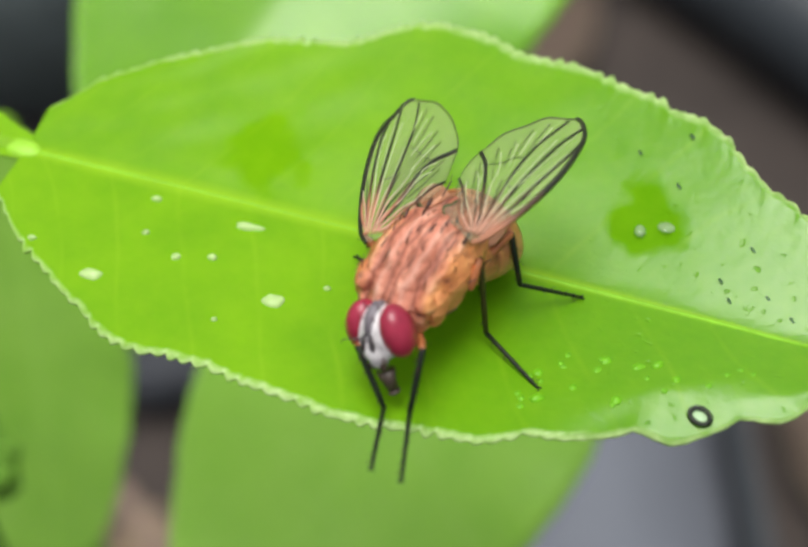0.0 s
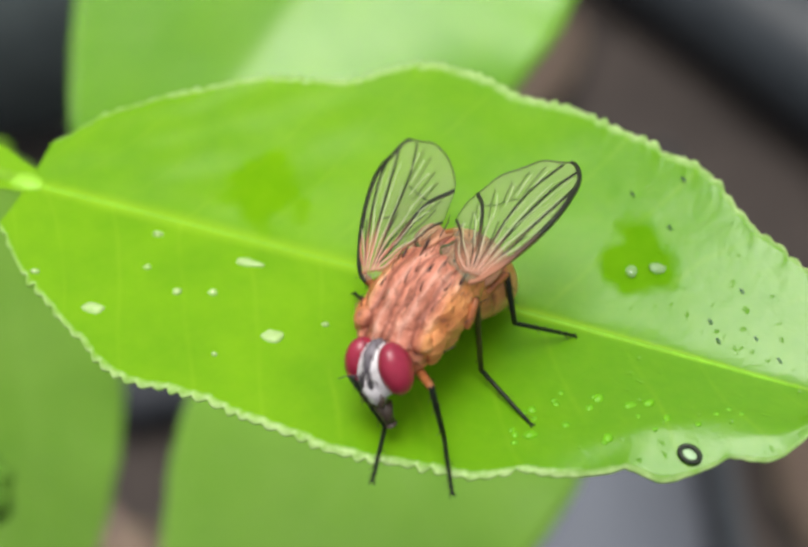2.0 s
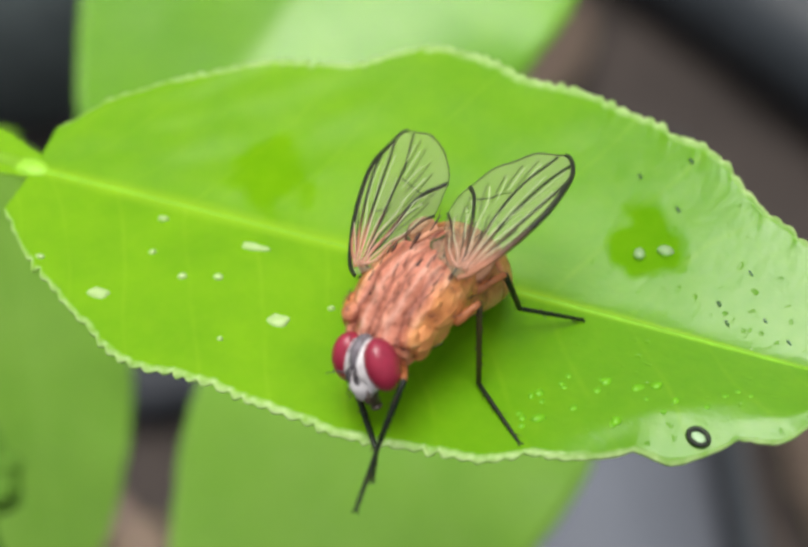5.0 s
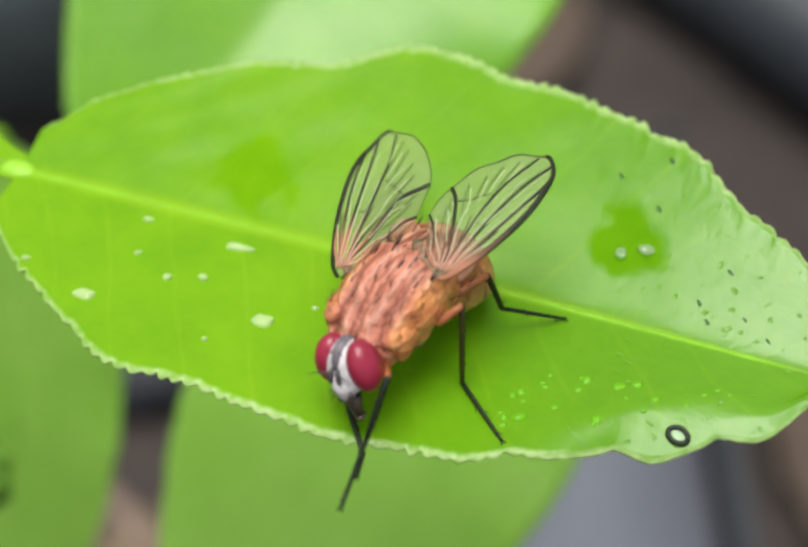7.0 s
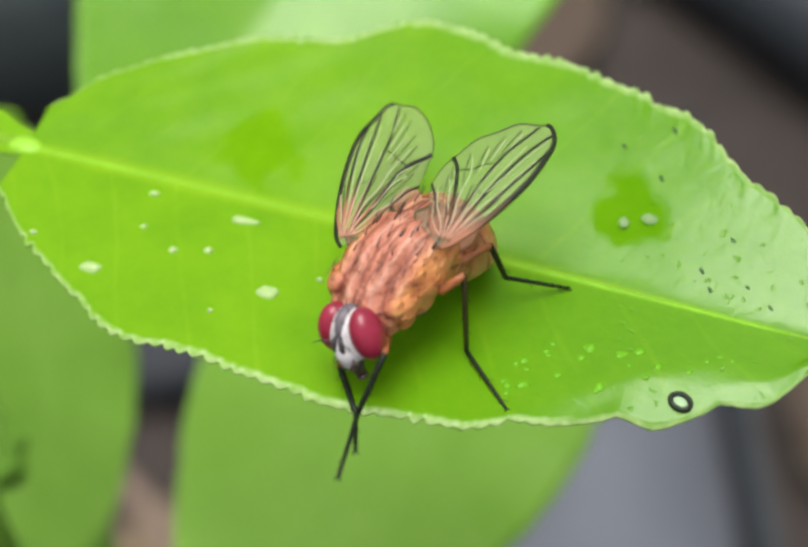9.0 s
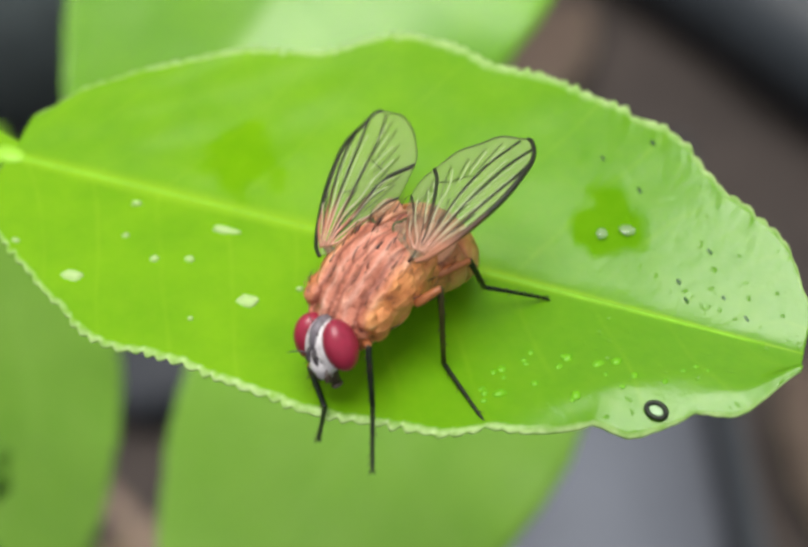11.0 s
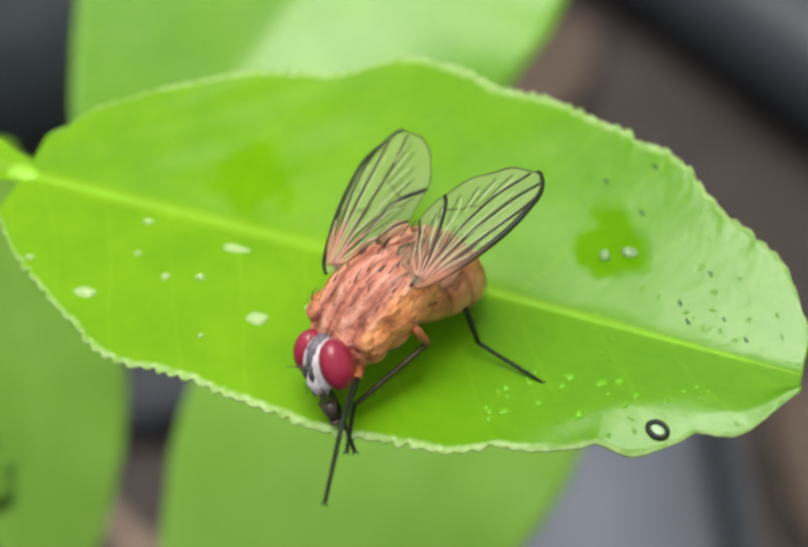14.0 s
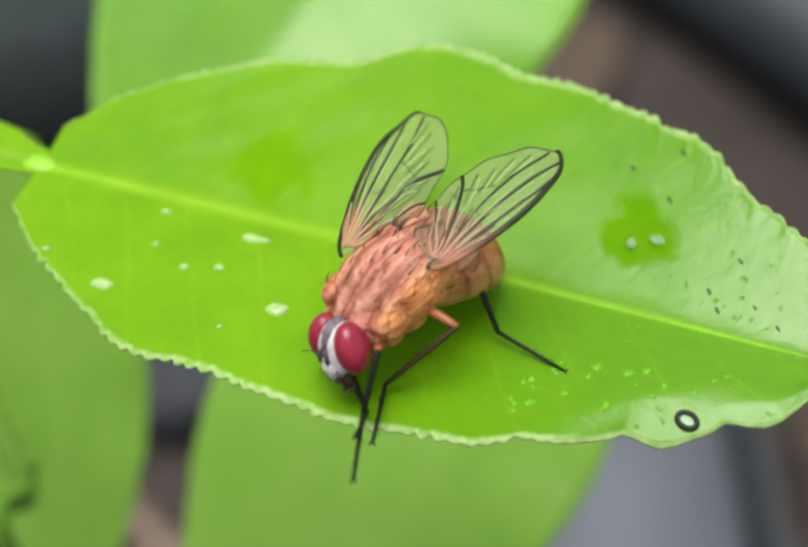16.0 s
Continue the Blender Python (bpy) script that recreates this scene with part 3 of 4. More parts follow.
for i in range(26):
    x, y = rnd.uniform(4.0, 13.0), rnd.uniform(-6.8, -4.0)
    r = rnd.uniform(0.08, 0.19)
    drop(x, y, r * 1.3, r, r * 0.45, rnd.uniform(0, 90), LEAF_BUMP, "dew_drop", "tiny bead of dew on the leaf", "dew drop", "dew drops")
# flat dark domes for small pits, their shade put into the colour
for x, y in ((8.12, 2.78), (13.2, -0.13), (12.16, -1.99), (13.54, -2.03), (10.75, 2.98), (9.41, 4.71), (11.39, 4.99), (14.29, -3.05), (11.94, -1.2)):
    drop(x, y, 0.07, 0.16, 0.03, 20, STRIPE, "speck", "small dark speck on the leaf", "speck", "specks")


def ringed_egg(x, y):
    ob = tagged(new("insect_egg"), "pale oval insect egg ringed in black on the leaf rim", "insect egg")
    a, b, c = on_leaf(x, y), on_leaf(x + 0.5, y), on_leaf(x, y + 0.5)
    up = (b - a).cross(c - a).normalized()
    ob.matrix_world = Matrix.Translation(a + up * 0.06 * MM) @ up.to_track_quat("Z", "Y").to_matrix().to_4x4()
    n = 28
    part("ring", tube(bmesh.new(), [(0.38 * math.cos(2 * math.pi * i / n), 0.28 * math.sin(2 * math.pi * i / n), 0.03) for i in range(n + 1)], 0.1, 10), DARK, ob, "glossy black ring")
    part("cap", ball(bmesh.new(), (0, 0, 0.0), (0.30, 0.21, 0.05)), PALE, ob, "pale oval cap")


ringed_egg(10.45, -7.0)

# ---- the fly (its own space: +y ahead, +z up, mm) ----
fly = tagged(new("fly"), "orange fly with crimson eyes and smoky wings on a leaf", "fly")


GROW = 1.25


def grown(v):
    """Thorax, abdomen and what sits on them are drawn small, then grown about the neck."""
    o = Vector((0, 2.05, 0.1))
    return o + (Vector(v) - o) * GROW


def grow(*obs):
    for ob in obs:
        for v in ob.data.vertices:
            v.co = grown(v.co / MM) * MM


def on_back(x, y):
    """Height of the thorax's back at x, y."""
    k = max(0.02, 1 - (y / 2.35) ** 4)
    return 0.38 + 1.22 * math.sqrt(max(0.02, 1 - (x / 1.5) ** 2)) * k ** 0.5


def fly_body():
    made = []
    thorax = part("thorax", loft(bmesh.new(), [(2.2, -0.1, 0.3, 0.25, 0.35), (2.05, -0.05, 0.85, 0.72, 0.8), (1.5, 0.2, 1.24, 1.03, 1.1),
                                              (0.6, 0.36, 1.45, 1.2, 1.15), (-0.4, 0.4, 1.48, 1.24, 1.1), (-1.3, 0.3, 1.36, 1.08, 1.0),
                                              (-1.95, 0.0, 0.95, 0.85, 0.9), (-2.25, -0.05, 0.45, 0.45, 0.55)], 64, 56), THORAX, fly)
    made += [thorax]
    scutellum = part("scutellum", ball(bmesh.new(), (0, -1.75, 0.78), (0.84, 0.62, 0.4), (-18, 0, 0)), THORAX, fly)

    for side in (-1, 1):
        for y, a, ry, rz, tilt in ((1.3, -2, 0.42, 0.62, 14), (0.55, 22, 0.46, 0.52, -8), (0.35, -28, 0.5, 0.42, 6), (-0.45, 8, 0.44, 0.66, -12), (-1.15, -14, 0.36, 0.5, 10)):
            r = 1.40 * math.sqrt(max(0.1, 1 - (y / 2.5) ** 4))
            c = (side * (r - 0.16) * math.cos(radians(a)), y, 0.32 + (r - 0.2) * math.sin(radians(a)))
            made += [part("side_plate", ball(bmesh.new(), c, (0.26, ry, rz), (tilt, side * -a, 0), 20, 14), THORAX, fly, "domed orange side plate")]
        made += [part("shoulder", ball(bmesh.new(), (side * 0.95, 1.62, 0.62), (0.36, 0.36, 0.3), (0, side * 30, 0), 16, 10), THORAX, fly, "small rounded shoulder knob")]
        made += [part("ridge", tube(bmesh.new(), bent((side * 0.42 + 0.1, -0.95, 1.45), (side * 0.14 + 0.1, -2.25, 1.16), (0, 0, 0.12), 6), [0.03, 0.07, 0.09, 0.09, 0.07, 0.05, 0.02], 8), SCALE, fly, "pale ridge beside the scutellum")]
        made += [part("wing_scale", ball(bmesh.new(), (side * 0.85, -1.75, 0.72), (0.62, 0.85, 0.14), (-20, side * 22, side * 18), 20, 12), SCALE, fly, "pale rounded scale under the wing")]

    def ring(y):
        return 1.0 - 0.07 * max(0.0, math.cos((y + 2.5) * 2 * math.pi / 0.95)) ** 6

    abdomen = part("abdomen", loft(bmesh.new(), [(-0.6, -0.15, 1.2, 0.8, 0.95), (-1.3, -0.25, 1.55, 1.2, 1.15), (-2.0, -0.5, 1.66, 1.55, 1.25), (-2.65, -0.75, 1.66, 1.72, 1.3),
                                       (-3.25, -1.0, 1.52, 1.62, 1.2), (-3.8, -1.35, 1.14, 1.25, 0.9), (-4.2, -1.65, 0.64, 0.7, 0.5), (-4.38, -1.8, 0.1, 0.1, 0.1)], 72, 36, ring), ABDOMEN, fly)
    rnd = random.Random(5)
    # long bristles in rows over the back, then short fine ones between
    bm = bmesh.new()
    for row in (-0.95, -0.35, 0.35, 0.95):
        for y in (1.55, 0.85, 0.15, -0.55, -1.25):
            x, yy = row + rnd.uniform(-0.16, 0.16), y + rnd.uniform(-0.22, 0.22)
            z = on_back(x, yy)
            ln = rnd.uniform(0.4, 0.75) * (1.35 if y < -0.5 else 1)
            tube(bm, bent((x, yy, z - 0.05), (x * 1.08, yy - ln * 0.85, z + ln * 0.38), (rnd.uniform(-0.08, 0.08), 0, 0.06), 3), [0.024, 0.02, 0.013, 0.005], 5)
    for x, y in ((-0.5, -0.85), (0.5, -0.9), (-1.0, -0.35), (0.95, -0.4), (-0.15, 0.1)):
        z = on_back(x, y)
        tube(bm, bent((x, y, z - 0.03), (x * 1.05, y - 0.42, z + 0.1), (0, 0, 0.05), 3), [0.04, 0.05, 0.035, 0.012], 6)
    for x, y in ((-0.6, -1.95), (0.6, -1.95), (-0.25, -2.2), (0.25, -2.2)):
        tube(bm, bent((x, y, 0.9), (x * 1.2, y - 0.8, 1.1), (0, 0, 0.08), 3), [0.04, 0.032, 0.02, 0.007], 5)
    for side in (-1, 1):
        for y, z in ((1.25, -0.1), (0.35, 0.3), (-0.5, 0.35)):
            r = 1.4 * math.sqrt(max(0.1, 1 - (y / 2.4) ** 4))
            tube(bm, bent((side * (r - 0.05), y, z), (side * (r + 0.3), y - 0.4, z + 0.25), (0, 0, 0.05), 3), [0.03, 0.024, 0.016, 0.005], 5)
    made += [scutellum, abdomen, part("bristles", bm, BRISTLE, thorax, "short black bristles")]
    bm = bmesh.new()
    for i in range(130):
        x, y = rnd.uniform(-1.25, 1.25), rnd.uniform(-1.8, 1.8)
        z, ln = on_back(x, y), rnd.uniform(0.12, 0.26)
        tube(bm, [(x, y, z - 0.04), (x * 1.06, y - ln, z + ln * 0.35)], [0.018, 0.004], 4)
    made += [part("fine_hair", bm, HAIR, thorax, "fine tan hair")]
    bm = bmesh.new()
    for i in range(60):
        y, a = rnd.uniform(-4.0, -2.2), rnd.uniform(0, 2 * math.pi)
        g = math.sqrt(max(0.05, 1 - ((y + 3.2) / 1.75) ** 2))
        zc = -0.35 + (y + 2.2) * 0.62
        p = Vector((1.0 * g * math.cos(a), y, zc + 0.8 * g * math.sin(a)))
        tube(bm, [p, p + Vector((0.08 * math.cos(a), -0.2, 0.08 * math.sin(a)))], [0.018, 0.004], 4)
    made += [part("fine_hair", bm, HAIR, abdomen, "fine tan hair")]
    for v in thorax.data.vertices:
        v.co *= 1 + 0.05 * noise.noise(v.co * 1300) + 0.03 * noise.noise(Vector((v.co.x, v.co.y * 0.5, v.co.z)) * 2600)
    grow(*made)


def fly_head():
    """The head has its own space: the neck at the origin, turned a little from the body's line."""
    head = part("head", loft(bmesh.new(), [(0.0, 0.0, 0.5, 0.5, 0.6), (0.2, -0.02, 0.95, 0.85, 0.95), (0.6, -0.07, 1.0, 0.98, 1.08),
                                          (1.0, -0.17, 0.86, 0.88, 1.05), (1.26, -0.32, 0.62, 0.64, 0.9), (1.4, -0.45, 0.3, 0.3, 0.5)], 24, 26), FACE, fly, "silvery white face")
    head.location = Vector((-0.18, 2.05, -0.12)) * MM
    head.scale = (0.99, 0.94, 0.94)
    head.rotation_euler = (radians(8), radians(22), radians(-6))
    for side in (-1, 1):
        part("compound_eye", ball(bmesh.new(), (side * 0.80, 0.62, 0.0), (0.6, 0.75, 1.04), (4, side * -8, side * -14), 32, 24), EYE, head, "crimson faceted eye")
    bm = bmesh.new()
    tube(bm, [(0, 0.2, 0.74), (0, 0.55, 0.80), (0, 0.95, 0.60), (0, 1.2, 0.24), (0, 1.33, 0.0)], [0.22, 0.27, 0.27, 0.2, 0.08], 12)
    part("forehead_band", bm, FRONS, head, "dark grey band between the eyes")
    for side in (-1, 1):
        bm = tube(bmesh.new(), [(side * 0.12, 1.28, 0.08), (side * 0.17, 1.46, -0.07), (side * 0.2, 1.5, -0.37), (side * 0.2, 1.46, -0.55)], [0.08, 0.1, 0.11, 0.05], 8)
        tube(bm, bent((side * 0.2, 1.46, -0.12), (side * 1.1, 1.75, -0.2), (0, 0.05, 0.12), 4), [0.04, 0.034, 0.026, 0.018, 0.01], 5)
        part("antenna", bm, ANTENNA, head, "short dark grey antenna")
        bm = ball(bmesh.new(), (side * 0.24, 1.22, -1.28), (0.13, 0.16, 0.2), (0, 0, 0), 12, 8)
        part("palp", bm, MOUTH, head, "small brown palp")
    bm = tube(bmesh.new(), [(0, 1.05, -0.35), (0, 1.14, -0.75), (0, 1.08, -1.15), (0, 1.0, -1.45)], [0.42, 0.47, 0.36, 0.18], 16)
    part("lower_face", bm, FACE, head, "pale silvery lower face")
    bm = tube(bmesh.new(), [(0, 0.85, -0.9), (-0.06, 0.85, -1.35), (-0.1, 0.8, -1.7)], [0.38, 0.27, 0.2], 12)
    ball(bm, (-0.11, 0.78, -1.8), (0.22, 0.26, 0.13), (-8, 0, 0), 14, 8)
    mouth = part("proboscis", bm, MOUTH, head, "brown stubby proboscis")
    bm = bmesh.new()
    for side in (-1, 1):
        for y, z, q in ((0.35, 0.84, (0.1, -0.3, 0.5)), (0.75, 0.78, (0.06, 0.1, 0.5)), (1.05, 0.5, (0.0, 0.25, 0.4))):
            tube(bm, [(side * 0.28, y, z), (side * (0.28 + q[0]), y + q[1], z + q[2])], [0.028, 0.006], 5)
        for k in range(4):
            tube(bm, [(side * 0.42, 1.2 - 0.02 * k, -0.7 - 0.12 * k), (side * 0.5, 1.55, -1.0 - 0.12 * k)], [0.026, 0.006], 5)
    part("bristles", bm, BRISTLE, head, "short black bristles")
    return mouth


# half chords along the wing: a bulging front edge; behind, a basal lobe, a notch and the long rear edge
REAR = ((0, 0), (0.05, 0.36), (0.10, 0.72), (0.145, 0.82), (0.185, 0.74), (0.21, 0.66), (0.25, 0.80), (0.35, 0.95), (0.5, 1.0), (0.65, 0.95),
        (0.8, 0.76), (0.9, 0.54), (0.96, 0.32), (1, 0))
REAR_EDGE = smooth_rows(REAR, 200)


def wing_lead(s):
    return s ** 0.55 * max(0, 1 - s ** 3.1) ** 0.6


def wing_trail(s):
    return -np.interp(s, REAR_EDGE[:, 0], REAR_EDGE[:, 1])


def fly_wing(side, base, spread, rise, droop, length, rear, front, thick):
    """A wing that reaches back and outward; its front edge lies outside. Angles in degrees; rear, front: its half chords; thick: the front vein."""
    a, e, d = radians(spread), radians(rise), radians(droop)
    along = Vector((side * math.sin(a) * math.cos(e), -math.cos(a) * math.cos(e), math.sin(e)))
    out = Vector((side * math.cos(a), math.sin(a), 0)) * math.cos(d) - Vector((0, 0, 1)) * math.sin(d)
    out = (out - along * out.dot(along)).normalized()
    up = along.cross(out)
    up = up if up.z > 0 else -up
    base = Vector(base)

    def place(s, y, lift=0.0):
        pleat = 0.05 * math.sin(y * 14 / (0.35 + s)) * min(1, 4 * s)
        y = y * (rear if y < 0 else front)
        return base + along * (s * length) + out * y + up * (0.22 * math.sin(math.pi * s) - 0.04 * y * y + pleat + lift)

    bm = bmesh.new()
    cols, rows = 72, 18
    top, low = [], []
    for i in range(cols + 1):
        s = 0.004 + 0.996 * i / cols
        t, b = wing_lead(s), wing_trail(s)
        top.append([bm.verts.new(place(s, b + (t - b) * j / rows) * MM) for j in range(rows + 1)])
        low.append([bm.verts.new(place(s, b + (t - b) * j / rows, -0.02) * MM) for j in range(rows + 1)])
    for i in range(cols):
        for j in range(rows):
            bm.faces.new((top[i][j], top[i + 1][j], top[i + 1][j + 1], top[i][j + 1]))
            bm.faces.new((low[i][j + 1], low[i + 1][j + 1], low[i + 1][j], low[i][j]))
        bm.faces.new((top[i + 1][0], top[i][0], low[i][0], low[i + 1][0]))
        bm.faces.new((top[i][rows], top[i + 1][rows], low[i + 1][rows], low[i][rows]))
    wing = part("wing", bm, WING, fly, "smoky see-through wing with dark veins")

    def vein(path, r0, r1, name="vein", lift=0.0):
        k = 48 if len(path) > 9 else 20
        rows = smooth_rows(path, k)
        part(name, tube(bmesh.new(), [place(s, y, lift) for s, y in rows], [r * min(1.0, 0.4 + 2.4 * i / (k - 1)) for i, r in enumerate(np.linspace(r0, r1, k))], 6), {"vein": VEIN, "fold_glint": FOLD_GLINT, "rim_vein": REAR_EDGE_SKIN}.get(name, EDGE), wing)

    L, T = wing_lead, wing_trail
    edge = [(0.0, 0.02)] + [(s, L(s)) for s in (0.05, 0.12, 0.2, 0.3, 0.4, 0.5, 0.6, 0.7, 0.8, 0.88, 0.94, 0.975, 0.99, 0.997)] + [(1.0, 0.0)]
    rows = smooth_rows(edge, 60)
    swell = [thick * (0.55 + 0.45 * math.sin(math.pi * min(1, 0.15 + 0.95 * i / 59)) + 0.1 * (i > 50)) for i in range(60)]
    part("front_vein", tube(bmesh.new(), [place(q, y, 0.0) for q, y in rows], swell, 6), VEIN if side < 0 else EDGE, wing, "thick dark front vein")
    vein([(q, T(q)) for q in np.linspace(0.24, 0.985, 22)] + [(0.998, 0.0)], 0.012, 0.035, "rim_vein")
    vein([(q, T(q)) for q in np.linspace(0.06, 0.215, 12)], 0.035, 0.06, "rim_vein")
    # the long veins, front to rear, and two cross veins
    vein([(0.05, 0.09), (0.2, 0.36), (0.4, 0.58), (0.56, L(0.58))], 0.06, 0.05)
    vein([(0.05, 0.06), (0.25, 0.25), (0.5, 0.40), (0.72, 0.50), (0.86, L(0.87))], 0.06, 0.05)
    vein([(0.05, 0.02), (0.25, 0.06), (0.5, 0.10), (0.75, 0.16), (0.95, L(0.955))], 0.06, 0.05)
    vein([(0.05, -0.03), (0.25, -0.10), (0.5, -0.18), (0.72, -0.20), (0.88, -0.14), (0.97, -0.10)], 0.055, 0.045)
    vein([(0.05, -0.08), (0.2, -0.26), (0.38, -0.50), (0.50, -0.74), (0.57, T(0.58))], 0.06, 0.085)
    vein([(0.05, -0.14), (0.13, -0.36), (0.22, -0.56), (0.30, -0.78), (0.35, T(0.36))], 0.06, 0.05)
    vein([(0.05, -0.20), (0.10, -0.40), (0.16, -0.56), (0.215, T(0.215))], 0.06, 0.065)
    vein([(0.38, 0.07), (0.40, -0.04), (0.41, -0.15)], 0.022, 0.022)
    vein([(0.62, -0.19), (0.56, -0.42), (0.48, -0.68)], 0.022, 0.022)
    # pale tubes along the folds, whose highlights are put in as colour
    for y0, y1, y2, end, wide in ((0.34, 0.54, 0.70, 0.52, 0.026), (0.22, 0.36, 0.45, 0.74, 0.03), (0.10, 0.20, 0.30, 0.90, 0.024), (0.02, 0.02, 0.05, 0.80, 0.032), (-0.07, -0.14, -0.15, 0.62, 0.022),
                                 (-0.17, -0.32, -0.44, 0.48, 0.034), (-0.25, -0.46, -0.60, 0.42, 0.028), (-0.34, -0.58, -0.78, 0.34, 0.034), (-0.3, -0.46, -0.58, 0.2, 0.036)):
        vein([(0.06, y0 * 0.35), (end * 0.4, y0 * 0.8), (end * 0.7, y1), (end, y2)], wide * 1.2, wide * 0.5, "fold_glint", 0.02)
    # fine dark lines across the rear panels, each with a pale highlight line beside it
    for s0, y0, s1, y1 in ((0.24, -0.46, 0.44, -0.80), (0.30, -0.46, 0.50, -0.84), (0.40, -0.42, 0.62, -0.72), (0.50, -0.38, 0.72, -0.60), (0.58, -0.34, 0.82, -0.46), (0.64, -0.24, 0.90, -0.30)):
        vein([(s0, y0), (0.55 * s0 + 0.45 * s1, 0.5 * (y0 + y1)), (s1, y1)], 0.016, 0.02, "dark_line", 0.01)
        vein([(s0 + 0.03, y0 + 0.05), (0.5 * (s0 + s1) + 0.02, 0.5 * (y0 + y1) + 0.06), (s1 - 0.02, y1 + 0.08)], 0.024, 0.02, "fold_glint", 0.02)
    # short dark lines near the root, the folds' shade put in as colour
    for y0, y1, end in ((-0.21, -0.40, 0.36), (-0.30, -0.52, 0.32), (-0.12, -0.24, 0.42), (0.28, 0.44, 0.40)):
        vein([(0.10, y0 * 0.5), (end * 0.6, y0), (end, y1)], 0.035, 0.02, "dark_line", 0.01)
    return wing


LEGS = {
    "front": dict(hip=(0.65, 1.2, -1.0), femur=2.1, tibia=2.3, tarsus=2.8, fm=ORANGE, tm=DARK),
    "middle": dict(hip=(1.88, -0.41, 0.18), femur=1.11, tibia=3.61, tarsus=2.85, fm=ORANGE, tm=OLIVE),
    "hind": dict(hip=(1.46, -1.68, 0.03), femur=1.83, tibia=2.05, tarsus=2.89, fm=ORANGE, tm=DARK),
}

# the far middle leg has other sizes, so that the camera's view hides it
FAR_MIDDLE = dict(LEGS["middle"], hip=(1.5, -0.5, -0.3), femur=1.45, tibia=3.0)


def leg_sizes(tag, kind):
    return FAR_MIDDLE if (tag, kind) == ("right", "middle") else LEGS[kind]


def leg_piece(name, length, r0, r1, r2, material, feet=False):
    """One leg segment from its joint along +x."""
    bm = tube(bmesh.new(), [(-0.06, 0, 0), (0, 0, 0), (length * 0.3, 0, 0), (length * 0.7, 0, 0), (length, 0, 0), (length + 0.04, 0, 0)],
              [r0 * 0.5, r0, r1, (r1 + r2) / 2, r2, r2 * 0.5], 10)
    hair = bmesh.new()
    rnd = random.Random(int(length * 100))
    for i in range(7):
        x, a = length * (0.15 + 0.12 * i), rnd.uniform(0, 6.3)
        r = (r1 + r2) / 2
        tube(hair, [(x, r * math.cos(a), r * math.sin(a)), (x + 0.22, (r + 0.16) * math.cos(a), (r + 0.16) * math.sin(a))], [0.018, 0.004], 4)
    if feet:
        for k in (0.45, 0.62, 0.76, 0.88):
            ball(bm, (length * k, 0, 0), (0.1, r2 * 1.35, r2 * 1.35), (0, 0, 0), 8, 6)
        for s in (-1, 1):
            tube(bm, [(length, 0, 0), (length + 0.14, s * 0.08, 0.03), (length + 0.2, s * 0.1, -0.06)], [0.05, 0.04, 0.01], 5)
    piece = part(name, bm, material, fly)
    part("bristles", hair, BRISTLE, piece, "fine dark bristles")
    return piece


def build_legs():
    made = {}
    for kind in LEGS:
        for tag in ("left", "right"):
            g = leg_sizes(tag, kind)
            femur = leg_piece("femur", g["femur"], 0.17, 0.2, 0.13, g["fm"])
            tibia = leg_piece("tibia", g["tibia"], 0.12, 0.12, 0.10, g["tm"])
            tarsus = leg_piece("tarsus", g["tarsus"], 0.09, 0.085, 0.065, DARK, True)
            made[tag, kind] = (femur, tibia, tarsus)
    return made


fly_body()
proboscis = fly_head()
fly_wing(-1, (-1.69, -0.77, 2.02), 7.51, 13.38, -9.91, 6.49, 2.43, 1.79, 0.12)
fly_wing(1, (2.20, -0.09, 0.68), 18.56, 3.88, 21.27, 7.94, 2.57, 1.60, 0.10)
legs = build_legs()


def along(a, b):
    """The pose of a leg segment that starts at a and points to b."""
    d = (b - a).normalized()
    return Matrix.Translation(a * MM) @ d.to_track_quat("X", "Z").to_matrix().to_4x4()


def eased(rows, t):
    """Smooth values between rows of (seconds, numbers)."""
    for (t0, a), (t1, b) in zip(rows, rows[1:]):
        if t <= t1:
            f = 0.0 if t1 == t0 else max(0.0, (t - t0) / (t1 - t0))
            f = f * f * (3 - 2 * f)
            return [p + (q - p) * f for p, q in zip(a, b)]
    return list(rows[-1][1])


# place of the fly over the leaf: x, y, z in mm, then turns about x, y, z
FLY_ROWS = [
    (0.00, (0.50, -2.75, 3.40, 8.00, 5.50, 149.00)),
    (2.10, (0.50, -2.75, 3.40, 8.00, 5.50, 149.00)),
    (2.45, (-0.10, -3.28, 3.40, 7.00, 6.00, 147.50)),
    (9.20, (-0.10, -3.28, 3.40, 7.00, 6.00, 147.50)),
    (11.30, (-0.15, -3.40, 3.40, 4.00, 6.00, 145.00)),
    (11.60, (-0.15, -3.40, 3.40, 4.00, 6.00, 145.00)),
    (12.00, (-0.37, -3.48, 3.45, 2.20, 5.60, 140.00)),
    (14.00, (-0.37, -3.48, 3.45, 2.20, 5.60, 140.00)),
    (16.00, (-0.57, -3.20, 3.45, 2.20, 5.60, 140.00)),
]
# how far the proboscis reaches out, mm
MOUTH_ROWS = [(0.0, 0.75), (1.9, 0.75), (2.3, 0.0), (6.3, 0.1), (6.8, 0.45), (8.2, 0.45), (8.8, 0.1), (12.6, 0.0), (13.2, 0.6), (14.2, 0.9), (14.6, 0.6), (15.4, 0.1), (16.0, 0.15)]
